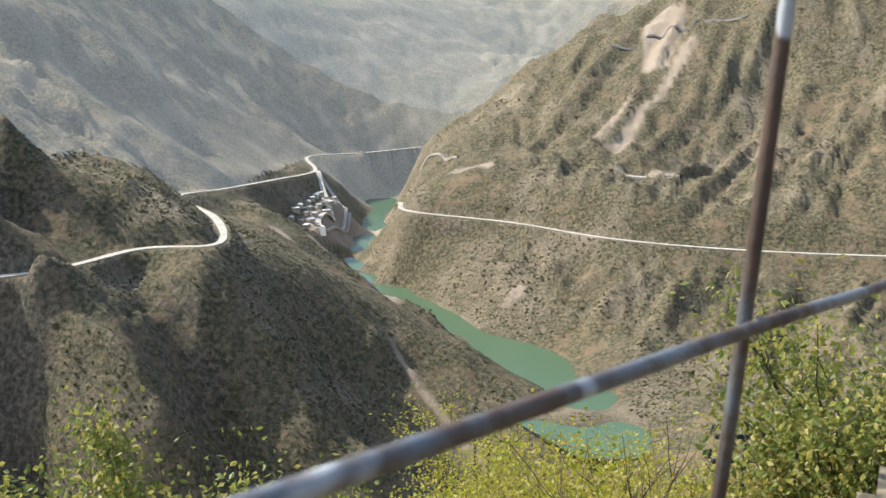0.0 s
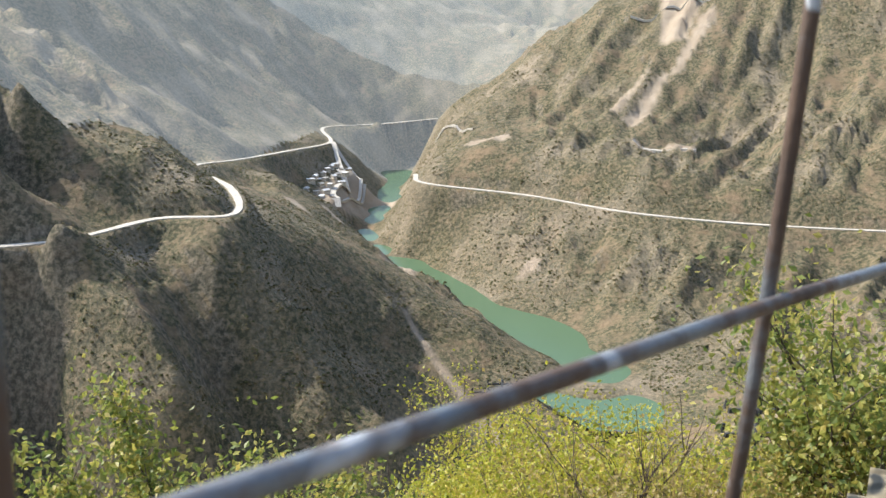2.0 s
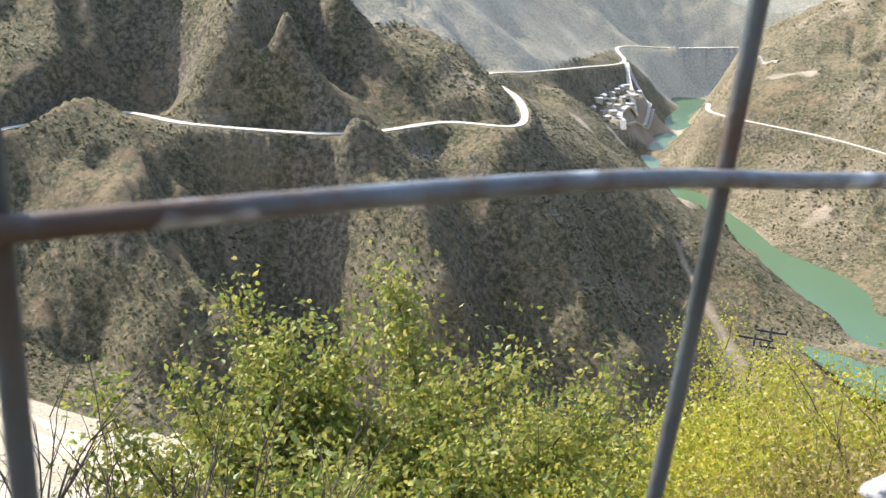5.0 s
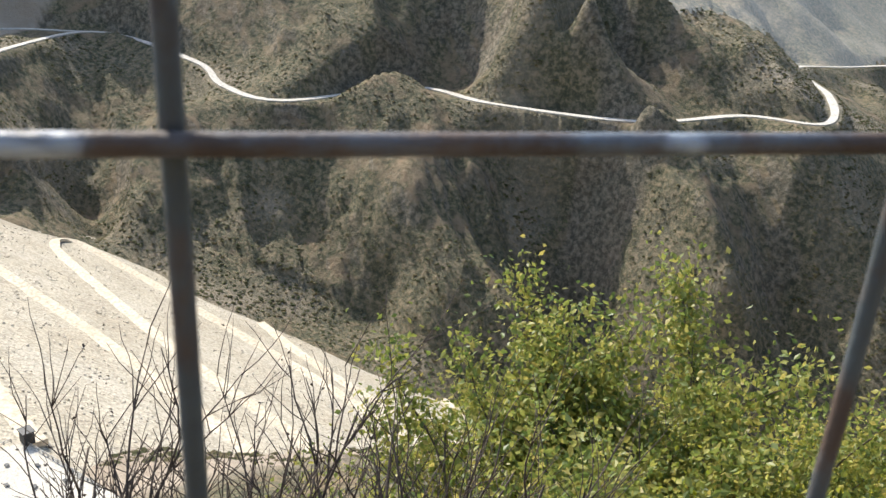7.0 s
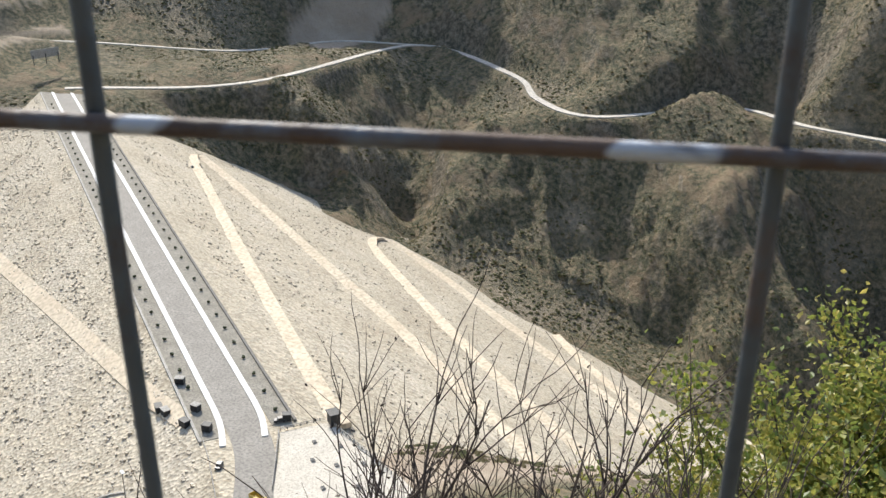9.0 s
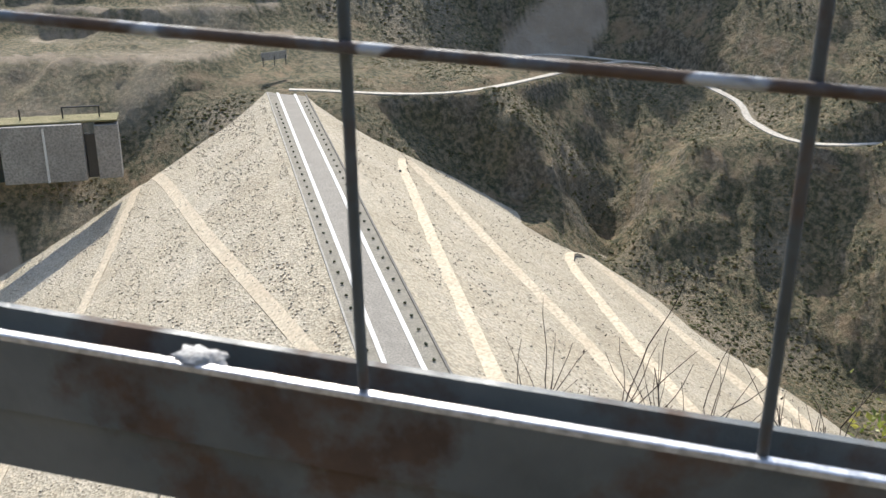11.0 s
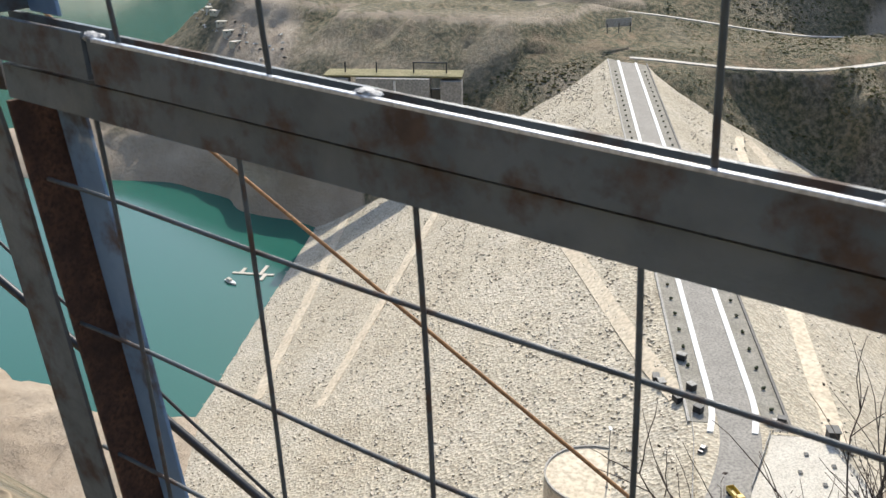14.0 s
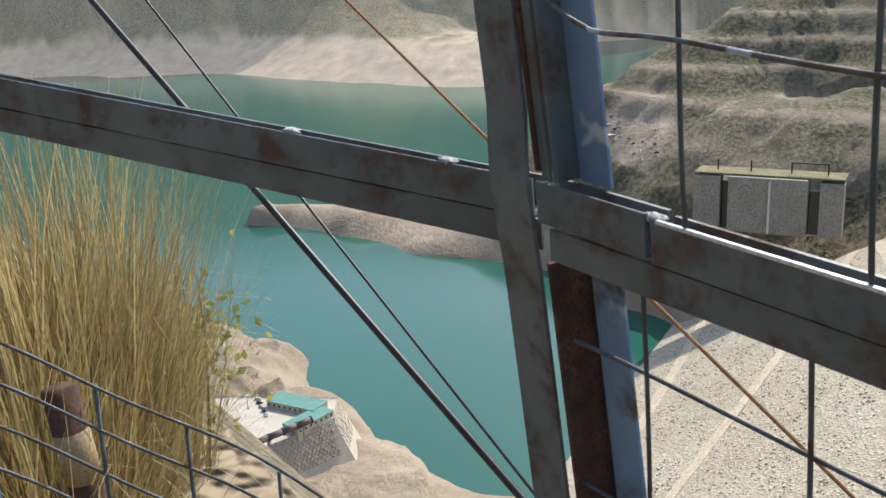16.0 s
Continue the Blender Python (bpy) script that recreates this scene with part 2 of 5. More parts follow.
# guide lines of the land: ridges, valleys, roads and shores, in metres
LINES = dict(
    west_road=[(-860, 240, 2), (-815, 390, -4), (-937, 660, -15), (-790, 680, -28), (-715, 650, -37), (-639, 654, -40), (-585, 783, -40), (-491, 780, -40),
               (-356, 815, -40), (-290, 905, -40), (-221, 930, -40), (-260, 1080, -45), (-340, 1227, -50), (-335, 1462, -82), (-300, 1700, -108), (-261, 1932, -129), (-295, 2099, -125), (-190, 2230, -135), (-63, 2399, -144)],
    upper_road=[(-937, 660, -15), (-990, 585, -10), (-975, 455, -5), (-1010, 302, 15), (-1060, 180, 22), (-1110, 60, 18)],
    river=[(-330, 640, -290), (-150, 690, -310), (60, 770, -290), (180, 840, -225), (165, 900, -234), (130, 1010, -236), (65, 1150, -236), (0, 1265, -236),
           (-85, 1420, -236), (-152, 1560, -236), (-157, 1680, -236), (-140, 1850, -236), (-130, 2010, -236), (-165, 2130, -236), (-170, 2240, -236), (-60, 2420, -236)],
    spur_d=[(-221, 930, -38), (-149, 1032, -90), (-53, 1072, -150), (100, 1003, -216), (140, 930, -222)],
    spur_d_up=[(-326, 1100, -10), (-346, 1027, 20), (-426, 952, 70), (-560, 950, 150), (-800, 1100, 300)],
    spur_c_up=[(-360, 830, -30), (-480, 880, 60), (-640, 960, 170)],
    spur_a_up=[(-700, 680, -30), (-800, 760, 60), (-960, 850, 180)],
    far_contact=[(-800, 262, -5), (-765, 300, -36), (-677, 385, -92), (-690, 480, -142), (-545, 460, -147), (-465, 500, -177), (-384, 530, -203), (-344, 575, -230)],
    abutment=[(-900, 180, 3), (-980, 160, 20), (-1080, 150, 45), (-1200, 180, 90), (-1477, 260, 240)],
    headland=[(-1400, 37, 107), (-1298, -68, 62), (-1173, -191, -4), (-1120, -250, -60), (-1080, -330, -118)],
    headland_front=[(-1000, -60, -2), (-930, 60, 1), (-905, 130, 2)],
    headland_foot=[(-870, -20, -50), (-860, 70, -48), (-830, 130, -40)],
    near_headland=[(-900, -110, -90), (-840, -60, -128), (-960, -190, -131)],
    spit=[(-1000, -330, -125), (-1080, -440, -108), (-1110, -520, -112), (-1085, -585, -130)],
    lake_bed=[(-700, -300, -230), (-900, -450, -230), (-1300, -800, -230), (-1800, -900, -230), (-2200, -350, -230), (-3000, -200, -230), (-4200, 0, -230),
              (-1500, -350, -230), (-900, -1000, -230), (-1500, -1600, -230), (-620, -170, -230), (-760, -120, -230)],
    far_shore=[(-2613, -2228, -131), (-2696, -1424, -131), (-2480, -900, -131), (-2399, -588, -131), (-2550, -480, -131)],
    far_shore_top=[(-2850, -2450, -45), (-2960, -1560, -42), (-2740, -980, -42), (-2640, -640, -45), (-2800, -450, -110)],
    far_hill=[(-3400, -2900, 320), (-3500, -1900, 330), (-3300, -1150, 300), (-3500, -950, 180), (-3800, -1150, 150), (-4850, -1500, 200), (-4850, 420, -60), (-3900, 950, 250)],
    near_shore=[(-480, -75, -131), (-511, -112, -131), (-551, -200, -131), (-600, -255, -131), (-690, -330, -131), (-720, -480, -131), (-600, -640, -131)],
    platform=[(-525, -250, -108), (-500, -300, -108), (-465, -275, -106), (-420, -235, -108)],
    hill_top=[(0, -5, 178.3), (-8, -12, 178.3), (8, -12, 178.3), (40, -30, 180), (150, -120, 230), (250, -250, 300)],
    hill_side=[(-7, 8, 171), (-60, 30, 128), (-130, 60, 50), (-225, 105, -9), (-255, 125, -10)],
    hill_north=[(-20, 60, 134), (-60, 160, 60), (-100, 300, -50), (-140, 430, -170), (-120, 560, -270)],
    hill_east=[(12, 30, 160), (30, 120, 105), (70, 300, 10), (150, 520, -100), (230, 760, -200)],
    hill_right=[(25, 30, 160), (80, 130, 110), (250, 380, 20), (420, 700, -110)],
    hill_south=[(-12, -10, 168), (-70, -35, 110), (-180, -70, 5), (-300, -120, -75), (-400, -170, -115)],
    hill_south_far=[(-60, -150, 110), (-200, -300, 10), (-420, -480, -80)],
    near_contact=[(-262, 70, -22), (-300, 0, -64), (-390, -60, -110), (-285, 190, -35), (-270, 260, -75), (-262, 340, -115), (-240, 420, -150), (-250, 520, -200)],
    mound=[(-262, 262, -70), (-225, 285, -60), (-203, 312, -64)],
    right_bank=[(-60, 2300, -222), (-104, 2020, -222), (-108, 1864, -222), (-132, 1560, -222), (-59, 1426, -222), (30, 1275, -222), (93, 1193, -222), (161, 1065, -222), (195, 960, -222)],
    right_road=[(-75, 1560, -120), (-55, 1487, -120), (96, 1408, -120), (240, 1298, -120), (446, 1232, -120), (800, 1150, -110)],
    right_slope=[(-30, 1720, -70), (120, 1640, -40), (260, 1540, -28), (420, 1500, -30), (332, 1650, 40), (520, 1620, 60), (700, 1500, 60)],
    right_ridge=[(900, 2100, 620), (560, 2000, 400), (385, 1962, 197), (166, 2043, 75), (-40, 1930, -72), (-75, 1880, -150)],
    right_face=[(480, 1800, 190), (650, 1780, 260), (850, 1700, 300)],
    right_far=[(1000, 900, -20), (1500, 1200, 300), (2500, 2500, 700), (1200, 300, 100), (2500, 0, 600), (700, 500, -60)],
    terrace=[(-252, 1600, -172), (-252, 1700, -160), (-238, 1800, -158)],
    town=[(-205, 1600, -175), (-220, 1690, -155), (-200, 1790, -165), (-174, 1850, -212), (-180, 1765, -214), (-186, 1600, -214)],
    left_bank=[(-200, 2240, -222), (-160, 2020, -222)],
    lake_arm=[(-2900, -300, -200), (-3600, -450, -200), (-3700, -250, -200), (-4000, 0, -200), (-4400, -650, -200), (-4900, -600, -200)],
    headland_back=[(-1290, -260, -150), (-1450, -120, -190), (-1700, 0, -200), (-2300, 70, -200), (-3200, 140, -200), (-4500, 220, -200)],
    fan=[(-420, 1640, -60), (-345, 1800, -100), (-330, 1950, -112)],
    bank_d=[(-180, 1110, -88), (-205, 1250, -108), (-185, 1400, -142), (-175, 1500, -190)],
    north_left_gully=[(-420, 1500, -20), (-700, 1350, 150)],
    north_far=[(-1000, 3000, 620), (-600, 3300, 330), (-430, 3400, 245), (-165, 3495, 188), (120, 3500, 80), (244, 3491, 18), (500, 3500, -60)],
    north_right=[(300, 2700, 0), (180, 2480, -90), (800, 2800, 400)],
    north_rim=[(-800, 4800, 500), (0, 4850, 330), (700, 4850, 380), (2000, 4500, 700)],
    gully_cd=[(-135, 970, -125), (-110, 920, -172), (-50, 860, -251)],
    gully_bc=[(-295, 880, -61), (-255, 845, -97), (-215, 810, -143), (-185, 785, -200)],
    gully_ab=[(-435, 860, -75), (-425, 800, -112), (-400, 755, -162), (-365, 735, -232)],
    crest_a=[(-570, 700, -47), (-520, 665, -77), (-480, 640, -98), (-430, 630, -123), (-390, 630, -149), (-355, 635, -184)],
    gully_a=[(-575, 640, -107), (-540, 610, -143), (-470, 590, -184)],
    crest_a_left=[(-735, 645, -50), (-715, 585, -56), (-700, 530, -90), (-675, 490, -121)],
    valley_v=[(-850, 575, -50), (-795, 545, -87), (-740, 510, -141)],
    crest_v=[(-805, 405, -1), (-760, 415, -35), (-720, 435, -76), (-685, 435, -110)],
    gully_dam=[(-825, 380, -17), (-775, 385, -59), (-735, 410, -89)],
    crest_u2=[(-475, 845, 53), (-430, 850, 25), (-385, 835, -5), (-345, 805, -23)],
    gully_u2=[(-445, 945, 46), (-385, 920, -7), (-345, 890, -40)],
    gully_u1=[(-590, 875, 21), (-585, 850, -15), (-545, 830, -40)],
    crest_u1=[(-640, 790, 31), (-605, 780, -1), (-575, 770, -31)],
    hill_rib_n=[(-665, 1630, 167), (-570, 1705, 83), (-455, 1725, -15), (-350, 1785, -88)],
    hill_gully_n=[(-605, 1620, 78), (-475, 1510, 0), (-380, 1390, -57)],
    hill_gully_ne=[(-465, 1990, -11), (-380, 2065, -76), (-320, 2080, -117)],
    hill_gully_nw=[(-675, 1520, 126), (-610, 1500, 81), (-540, 1430, 42)],
    spur_d_back=[(-261, 950, -14), (-319, 958, 6), (-421, 973, 45)],
    spur_c=[(-230, 875, -49), (-155, 850, -119), (-120, 835, -154), (-60, 800, -208)],
    spur_b=[(-330, 790, -60), (-305, 780, -72), (-265, 755, -91), (-225, 725, -131), (-205, 720, -170)],
    right_bench=[(-30, 1525, -92), (112, 1445, -86), (256, 1335, -84), (462, 1270, -84), (810, 1190, -80)],
    north_left=[(-62, 2600, -123), (-325, 2480, -57), (-520, 2345, 47), (-720, 2185, 198), (-1000, 1900, 420), (-1500, 1700, 800)],
    north_second=[(-268, 3390, 212), (15, 3500, 101), (224, 3543, 17)],
    west_high=[(-1300, 900, 420), (-1400, 500, 330), (-2000, 700, 700), (-1900, 1500, 900), (-2600, 300, 500), (-3000, 2500, 1000)],
    south_rim=[(0, -1500, 600), (1500, -1500, 800), (-1500, -3500, 500), (1000, -4500, 900), (4500, 0, 900), (4000, 3000, 900), (-2500, -4200, 500), (-4800, 2000, 900), (-4200, -2800, 600)],
)


def along_line(pts, step):
    pts = np.array(pts, float)
    out = [pts[0]]
    for p, q in zip(pts[:-1], pts[1:]):
        n = max(1, int(np.linalg.norm((q - p)[:2]) / step))
        out += [p + (q - p) * k / n for k in range(1, n + 1)]
    return np.array(out)


def fit_land():
    nodes = np.concatenate([along_line(p, 70 if max(abs(p[0][0]), abs(p[0][1])) < 1600 else 400) for p in LINES.values()])
    keep = []
    for p in nodes:
        if all((p[0] - q[0]) ** 2 + (p[1] - q[1]) ** 2 > 36 for q in keep):
            keep.append(p)
    nodes = np.array(keep)
    d = np.sqrt(((nodes[:, None, :2] - nodes[None, :, :2]) ** 2).sum(-1) + 100.0)
    n = len(nodes)
    A = np.zeros((n + 1, n + 1))
    A[:n, :n] = -d
    A[:n, :n] -= np.eye(n) * 0.5
    A[n, :n] = A[:n, n] = 1
    w = np.linalg.solve(A, np.r_[nodes[:, 2], 0])
    return nodes, w


LAND_NODES, LAND_W = fit_land()


def base_height(x, y):
    x, y = np.asarray(x, float).ravel(), np.asarray(y, float).ravel()
    out = np.empty(len(x))
    for i in range(0, len(x), 20000):
        d = np.sqrt((x[i:i + 20000, None] - LAND_NODES[None, :, 0]) ** 2 + (y[i:i + 20000, None] - LAND_NODES[None, :, 1]) ** 2 + 100.0)
        out[i:i + 20000] = -d @ LAND_W[:-1] + LAND_W[-1]
    return out


RNG = np.random.RandomState(4)
LATTICE = RNG.rand(256, 256)


def value_noise(x, y):
    xi, yi = np.floor(x).astype(int), np.floor(y).astype(int)
    fx, fy = x - xi, y - yi
    fx, fy = fx * fx * (3 - 2 * fx), fy * fy * (3 - 2 * fy)
    g = lambda i, j: LATTICE[i & 255, j & 255]
    return (g(xi, yi) * (1 - fx) + g(xi + 1, yi) * fx) * (1 - fy) + (g(xi, yi + 1) * (1 - fx) + g(xi + 1, yi + 1) * fx) * fy


def fractal(x, y, scale, octaves=4, ridged=False):
    s, amp, tot = 0.0, 1.0, 0.0
    for k in range(octaves):
        v = value_noise(x / scale + 17.3 * k, y / scale + 9.1 * k)
        s = s + amp * ((1 - np.abs(2 * v - 1)) if ridged else v)
        tot += amp
        amp *= 0.5
        scale *= 0.47
    return s / tot


def line_gap(x, y, pts):
    """Plan distance to a polyline, and the height of its nearest point."""
    pts = np.array(pts, float)
    best, bz = np.full(len(x), 1e9), np.zeros(len(x))
    for p, q in zip(pts[:-1], pts[1:]):
        v = (q - p)[:2]
        k = np.clip(((x - p[0]) * v[0] + (y - p[1]) * v[1]) / (v @ v), 0, 1)
        d = np.hypot(x - p[0] - k * v[0], y - p[1] - k * v[1])
        m = d < best
        best[m] = d[m]
        bz[m] = (p[2] + k * (q[2] - p[2]))[m]
    return best, bz


def soft_curve(pts, step=8.0):
    """A smooth line through the points (Catmull-Rom)."""
    p = np.array(pts, float)
    p = np.vstack([2 * p[0] - p[1], p, 2 * p[-1] - p[-2]])
    out = []
    for i in range(1, len(p) - 2):
        n = max(2, int(np.linalg.norm(p[i + 1] - p[i]) / step))
        for k in range(n):
            t = k / n
            out.append(0.5 * (2 * p[i] + (p[i + 1] - p[i - 1]) * t + (2 * p[i - 1] - 5 * p[i] + 4 * p[i + 1] - p[i + 2]) * t * t
                              + (3 * p[i] - p[i - 1] - 3 * p[i + 1] + p[i + 2]) * t ** 3))
    out.append(p[-2])
    return np.array(out)


ROADS = {"west_road": 7.0, "upper_road": 6.0, "right_road": 6.0}


def dam_height(x, y):
    a = (x - CREST[0]) * ALONG[0] + (y - CREST[1]) * ALONG[1]
    s = (x - CREST[0]) * DOWN[0] + (y - CREST[1]) * DOWN[1]
    return np.where(s > 0, -(s - HALF) / DOWN_SLOPE, (s + HALF) / UP_SLOPE), a, s


def land_height(x, y):
    x, y = np.asarray(x, float).ravel(), np.asarray(y, float).ravel()
    z = base_height(x, y)
    r = np.hypot(x, y)
    calm = np.clip((r - 25) / 250, 0, 1) * np.clip((z - RIVER_Z) / 40, 0.05, 1)
    for k in ROADS:
        d, _ = line_gap(x, y, LINES[k])
        calm *= np.clip((d - 8) / 60, 0.05, 1)
    for k, reach in (("spur_d", 70), ("town", 120), ("fan", 170), ("bank_d", 150), ("river", 80), ("mound", 40)):
        calm *= np.clip(line_gap(x, y, LINES[k])[0] / reach, 0.12, 1)
    dz, a, s = dam_height(x, y)
    on_dam = (a > -25) & (a < CREST_LEN + 25) & (z < dz + 40)
    calm = np.where(on_dam, calm * 0.15, calm)
    calm = np.where((x < -820) & (y < 520) & (x > -2300), calm * 0.3, calm)
    calm = np.where((r > 2000) & (y < 400) & (x < 0), calm * 0.3, calm)
    calm = np.where((z < LAKE_Z - 2) & (y < 60), 0.0, calm)
    lake = (np.abs(z - LAKE_Z) < 25) & (y < 60)
    calm = np.where(lake, calm * 0.4, calm)
    wx = x + 26 * (fractal(x, y, 150, 3) - 0.5)
    wy = y + 26 * (fractal(x + 500, y, 150, 3) - 0.5)
    right = np.clip((x - (170 - (y - 1000) * 0.42)) / 120, 0, 1) * (y > 500)
    big = np.clip(r / 900, 0.25, 1.15)
    guided = (x > -960) & (x < 60) & (y > 340) & (y < 1120)
    calm = np.where(guided, calm * 0.42, calm)
    calm = np.where((y > 1400) & (x < 120), calm * 0.5, calm)
    calm = calm * np.clip((np.hypot(x + 235, y - 110) - 60) / 120, 0.05, 1)
    # spurs and gullies run down the fall line on either bank
    p, q = 0.85 * wx - 0.53 * wy, 0.53 * wx + 0.85 * wy
    west = fractal(p / 3.8, q, 135, 4, True)
    p, q = 0.55 * wx + 0.83 * wy, 0.83 * wx - 0.55 * wy
    east = fractal(p / 4.0, q, 90, 4, True)
    rill = fractal((0.85 * wx - 0.53 * wy) / 3.2, 0.53 * wx + 0.85 * wy, 44, 4, True) * (1 - right) + fractal(p / 3.0, q, 40, 4, True) * right
    rib = west * (1 - right) + east * right * 0.75 + 0.15 * right
    z = z + calm * ((96 - 44 * right) * (rib - 0.62) * big + np.where(guided, 62, 34) * (rill - 0.62) + np.where(guided, 24, 12) * (fractal(wx, wy, 30, 3, True) - 0.6) + 5 * (fractal(wx, wy, 12, 2) - 0.5))
    # benches cut into the headland above the intake
    bench = np.clip((-x - 905) / 40, 0, 1) * np.clip((330 - y) / 60, 0, 1) * np.clip((y + 330) / 60, 0, 1) * np.clip((z - 3) / 10, 0, 1) * (x > -1700)
    k = z / 26.0
    stair = (np.floor(k) + np.clip((k - np.floor(k)) * 1.45, 0, 1)) * 26.0
    z = z * (1 - bench) + stair * bench
    # the lookout's own edge and the cliff under it
    d = -0.7835 * x + 0.6214 * y
    lip = 178.35 - 1.3 * np.clip(d - 0.9, 0, 30) - 0.75 * np.clip(d - 30.9, 0, 400) + 0.5 * (fractal(x, y, 3.0, 3) - 0.5) * np.clip(d, 0, 1)
    z = np.where((r < 160) & (d > -2), np.minimum(z, lip), z)
    z = np.where((r < 12) & (d <= 0.9), 178.35 + 0.05 * fractal(x, y, 1.5, 2), z)
    for k, half in ROADS.items():
        d, rz = line_gap(x, y, ROAD_CURVES[k])
        t = np.clip((d - half) / 9, 0, 1)
        z = (rz - 0.6) * (1 - t) + z * t
    return z


ROAD_CURVES = {k: soft_curve(LINES[k], 12) for k in ROADS}


def build_ground():
    fine = np.radians(np.arange(-137, 32, 0.24))
    coarse = np.radians(np.arange(34, 223, 3.0))
    az = np.concatenate([fine, coarse])
    r = np.concatenate([[1.2], np.geomspace(2.5, 250, 70, endpoint=False), np.geomspace(250, 2600, 380, endpoint=False), np.geomspace(2600, 4950, 60)])
    A, Rr = np.meshgrid(az, r, indexing="ij")
    X, Y = Rr * np.sin(A), Rr * np.cos(A)
    Z = land_height(X, Y)
    X, Y = X.ravel(), Y.ravel()
    na, nr = len(az), len(r)
    i, j = np.meshgrid(np.arange(na), np.arange(nr - 1), indexing="ij")
    i2 = (i + 1) % na
    quads = np.stack([i * nr + j, i2 * nr + j, i2 * nr + j + 1, i * nr + j + 1], -1).reshape(-1, 4)[:, ::-1]
    co = np.stack([X, Y, Z], -1)
    edge = 14 * (fractal(X, Y, 60, 3) - 0.5)
    dz, a, s = dam_height(X, Y)
    bare = np.clip((np.where(np.hypot(X, Y) > 2000, -30, -80) + edge * 2 - Z) / 14, 0, 1) * (Y < 40 + 0.05 * X) * np.clip((-X - 300) / 100, 0, 1)
    near_dam = np.clip(1 - np.abs(a + 10) / 55, 0, 1) * (np.abs(s) < 330) * np.clip((np.hypot(X, Y) - 200) / 40, 0, 1)
    bare = np.maximum(bare, np.clip(near_dam * 2 + edge / 10, 0, 1))
    k = Z / 26.0
    shelf = ((k - np.floor(k)) > 0.82) & (X < -930) & (X > -1500) & (Y < 300) & (Y > -300) & (Z > 6) & (Z < 130)
    bare = np.maximum(bare, 0.75 * shelf)
    pad = np.clip(1 - np.hypot((X + 1030) / 130, (Y + 110) / 60), 0, 1) * 3
    bare = np.clip(np.maximum(bare, pad * (Z > -30)), 0, 1)
    # landslips and cleared ground
    for p0, p1, w0, w1 in SLIPS:
        gx, gy = p1[0] - p0[0], p1[1] - p0[1]
        t = np.clip(((X - p0[0]) * gx + (Y - p0[1]) * gy) / (gx * gx + gy * gy), 0, 1)
        gap = np.hypot(X - p0[0] - t * gx, Y - p0[1] - t * gy)
        bare = np.maximum(bare, np.clip(((w0 + (w1 - w0) * t) * (1 + edge * 0.04) - gap) / 4 + 0.5, 0, 1))
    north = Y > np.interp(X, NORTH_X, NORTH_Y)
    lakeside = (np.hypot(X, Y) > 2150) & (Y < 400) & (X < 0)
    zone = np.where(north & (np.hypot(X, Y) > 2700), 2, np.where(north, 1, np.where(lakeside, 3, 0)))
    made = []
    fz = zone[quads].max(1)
    veg = np.clip((fractal(X, Y, 60, 4) - 0.40) / 0.10, 0, 0.9)
    # the benched headland is overgrown between its berms
    veg = np.where((X < -915) & (X > -1700) & (Y < 340) & (Y > -330) & (Z > 8), 0.95, veg)
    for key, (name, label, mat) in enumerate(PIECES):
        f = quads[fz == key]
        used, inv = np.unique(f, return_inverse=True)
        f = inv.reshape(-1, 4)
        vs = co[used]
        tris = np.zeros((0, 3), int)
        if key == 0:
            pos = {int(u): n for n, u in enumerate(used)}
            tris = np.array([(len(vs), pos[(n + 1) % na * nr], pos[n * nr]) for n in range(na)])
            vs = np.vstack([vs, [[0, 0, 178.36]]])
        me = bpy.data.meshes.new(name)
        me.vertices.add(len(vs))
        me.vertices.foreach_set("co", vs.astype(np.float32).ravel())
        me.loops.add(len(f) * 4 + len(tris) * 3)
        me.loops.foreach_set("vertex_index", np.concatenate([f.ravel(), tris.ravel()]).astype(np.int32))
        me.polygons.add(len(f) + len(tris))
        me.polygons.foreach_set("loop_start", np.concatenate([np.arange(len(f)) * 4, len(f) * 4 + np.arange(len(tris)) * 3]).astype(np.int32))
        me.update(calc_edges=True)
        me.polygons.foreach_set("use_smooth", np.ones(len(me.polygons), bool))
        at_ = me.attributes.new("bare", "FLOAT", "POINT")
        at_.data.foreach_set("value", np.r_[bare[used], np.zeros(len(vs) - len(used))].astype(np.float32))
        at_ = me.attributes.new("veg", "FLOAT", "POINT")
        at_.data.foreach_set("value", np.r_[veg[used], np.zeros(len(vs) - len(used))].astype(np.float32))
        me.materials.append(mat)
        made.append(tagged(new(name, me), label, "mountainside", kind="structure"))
    return made[0]


# where the country with haze put in as emission begins, behind the first ridges
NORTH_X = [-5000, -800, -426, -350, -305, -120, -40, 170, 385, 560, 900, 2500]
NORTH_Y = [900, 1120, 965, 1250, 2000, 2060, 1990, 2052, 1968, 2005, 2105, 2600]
# landslips: top, foot, half-width at each
SLIPS = [((332, 1647), (262, 1530), 5, 16), ((300, 1650), (232, 1560), 3, 8), ((420, 1760), (345, 1640), 16, 6), ((395, 1850), (360, 1740), 40, 22),
         ((20, 1560), (60, 1545), 14, 14), ((250, 1440), (330, 1412), 5, 6), ((96, 1275), (78, 1262), 10, 4),
         ((-85, 1110), (-60, 1180), 12, 18), ((-225, 1600), (-150, 1800), 30, 34), ((-190, 1850), (-200, 1740), 16, 18), ((-230, 1290), (-205, 1250), 9, 6), ((-190, 1345), (-165, 1330), 7, 5),
         ((-60, 1010), (40, 880), 3, 7), ((-1010, 640), (-985, 560), 30, 34)]
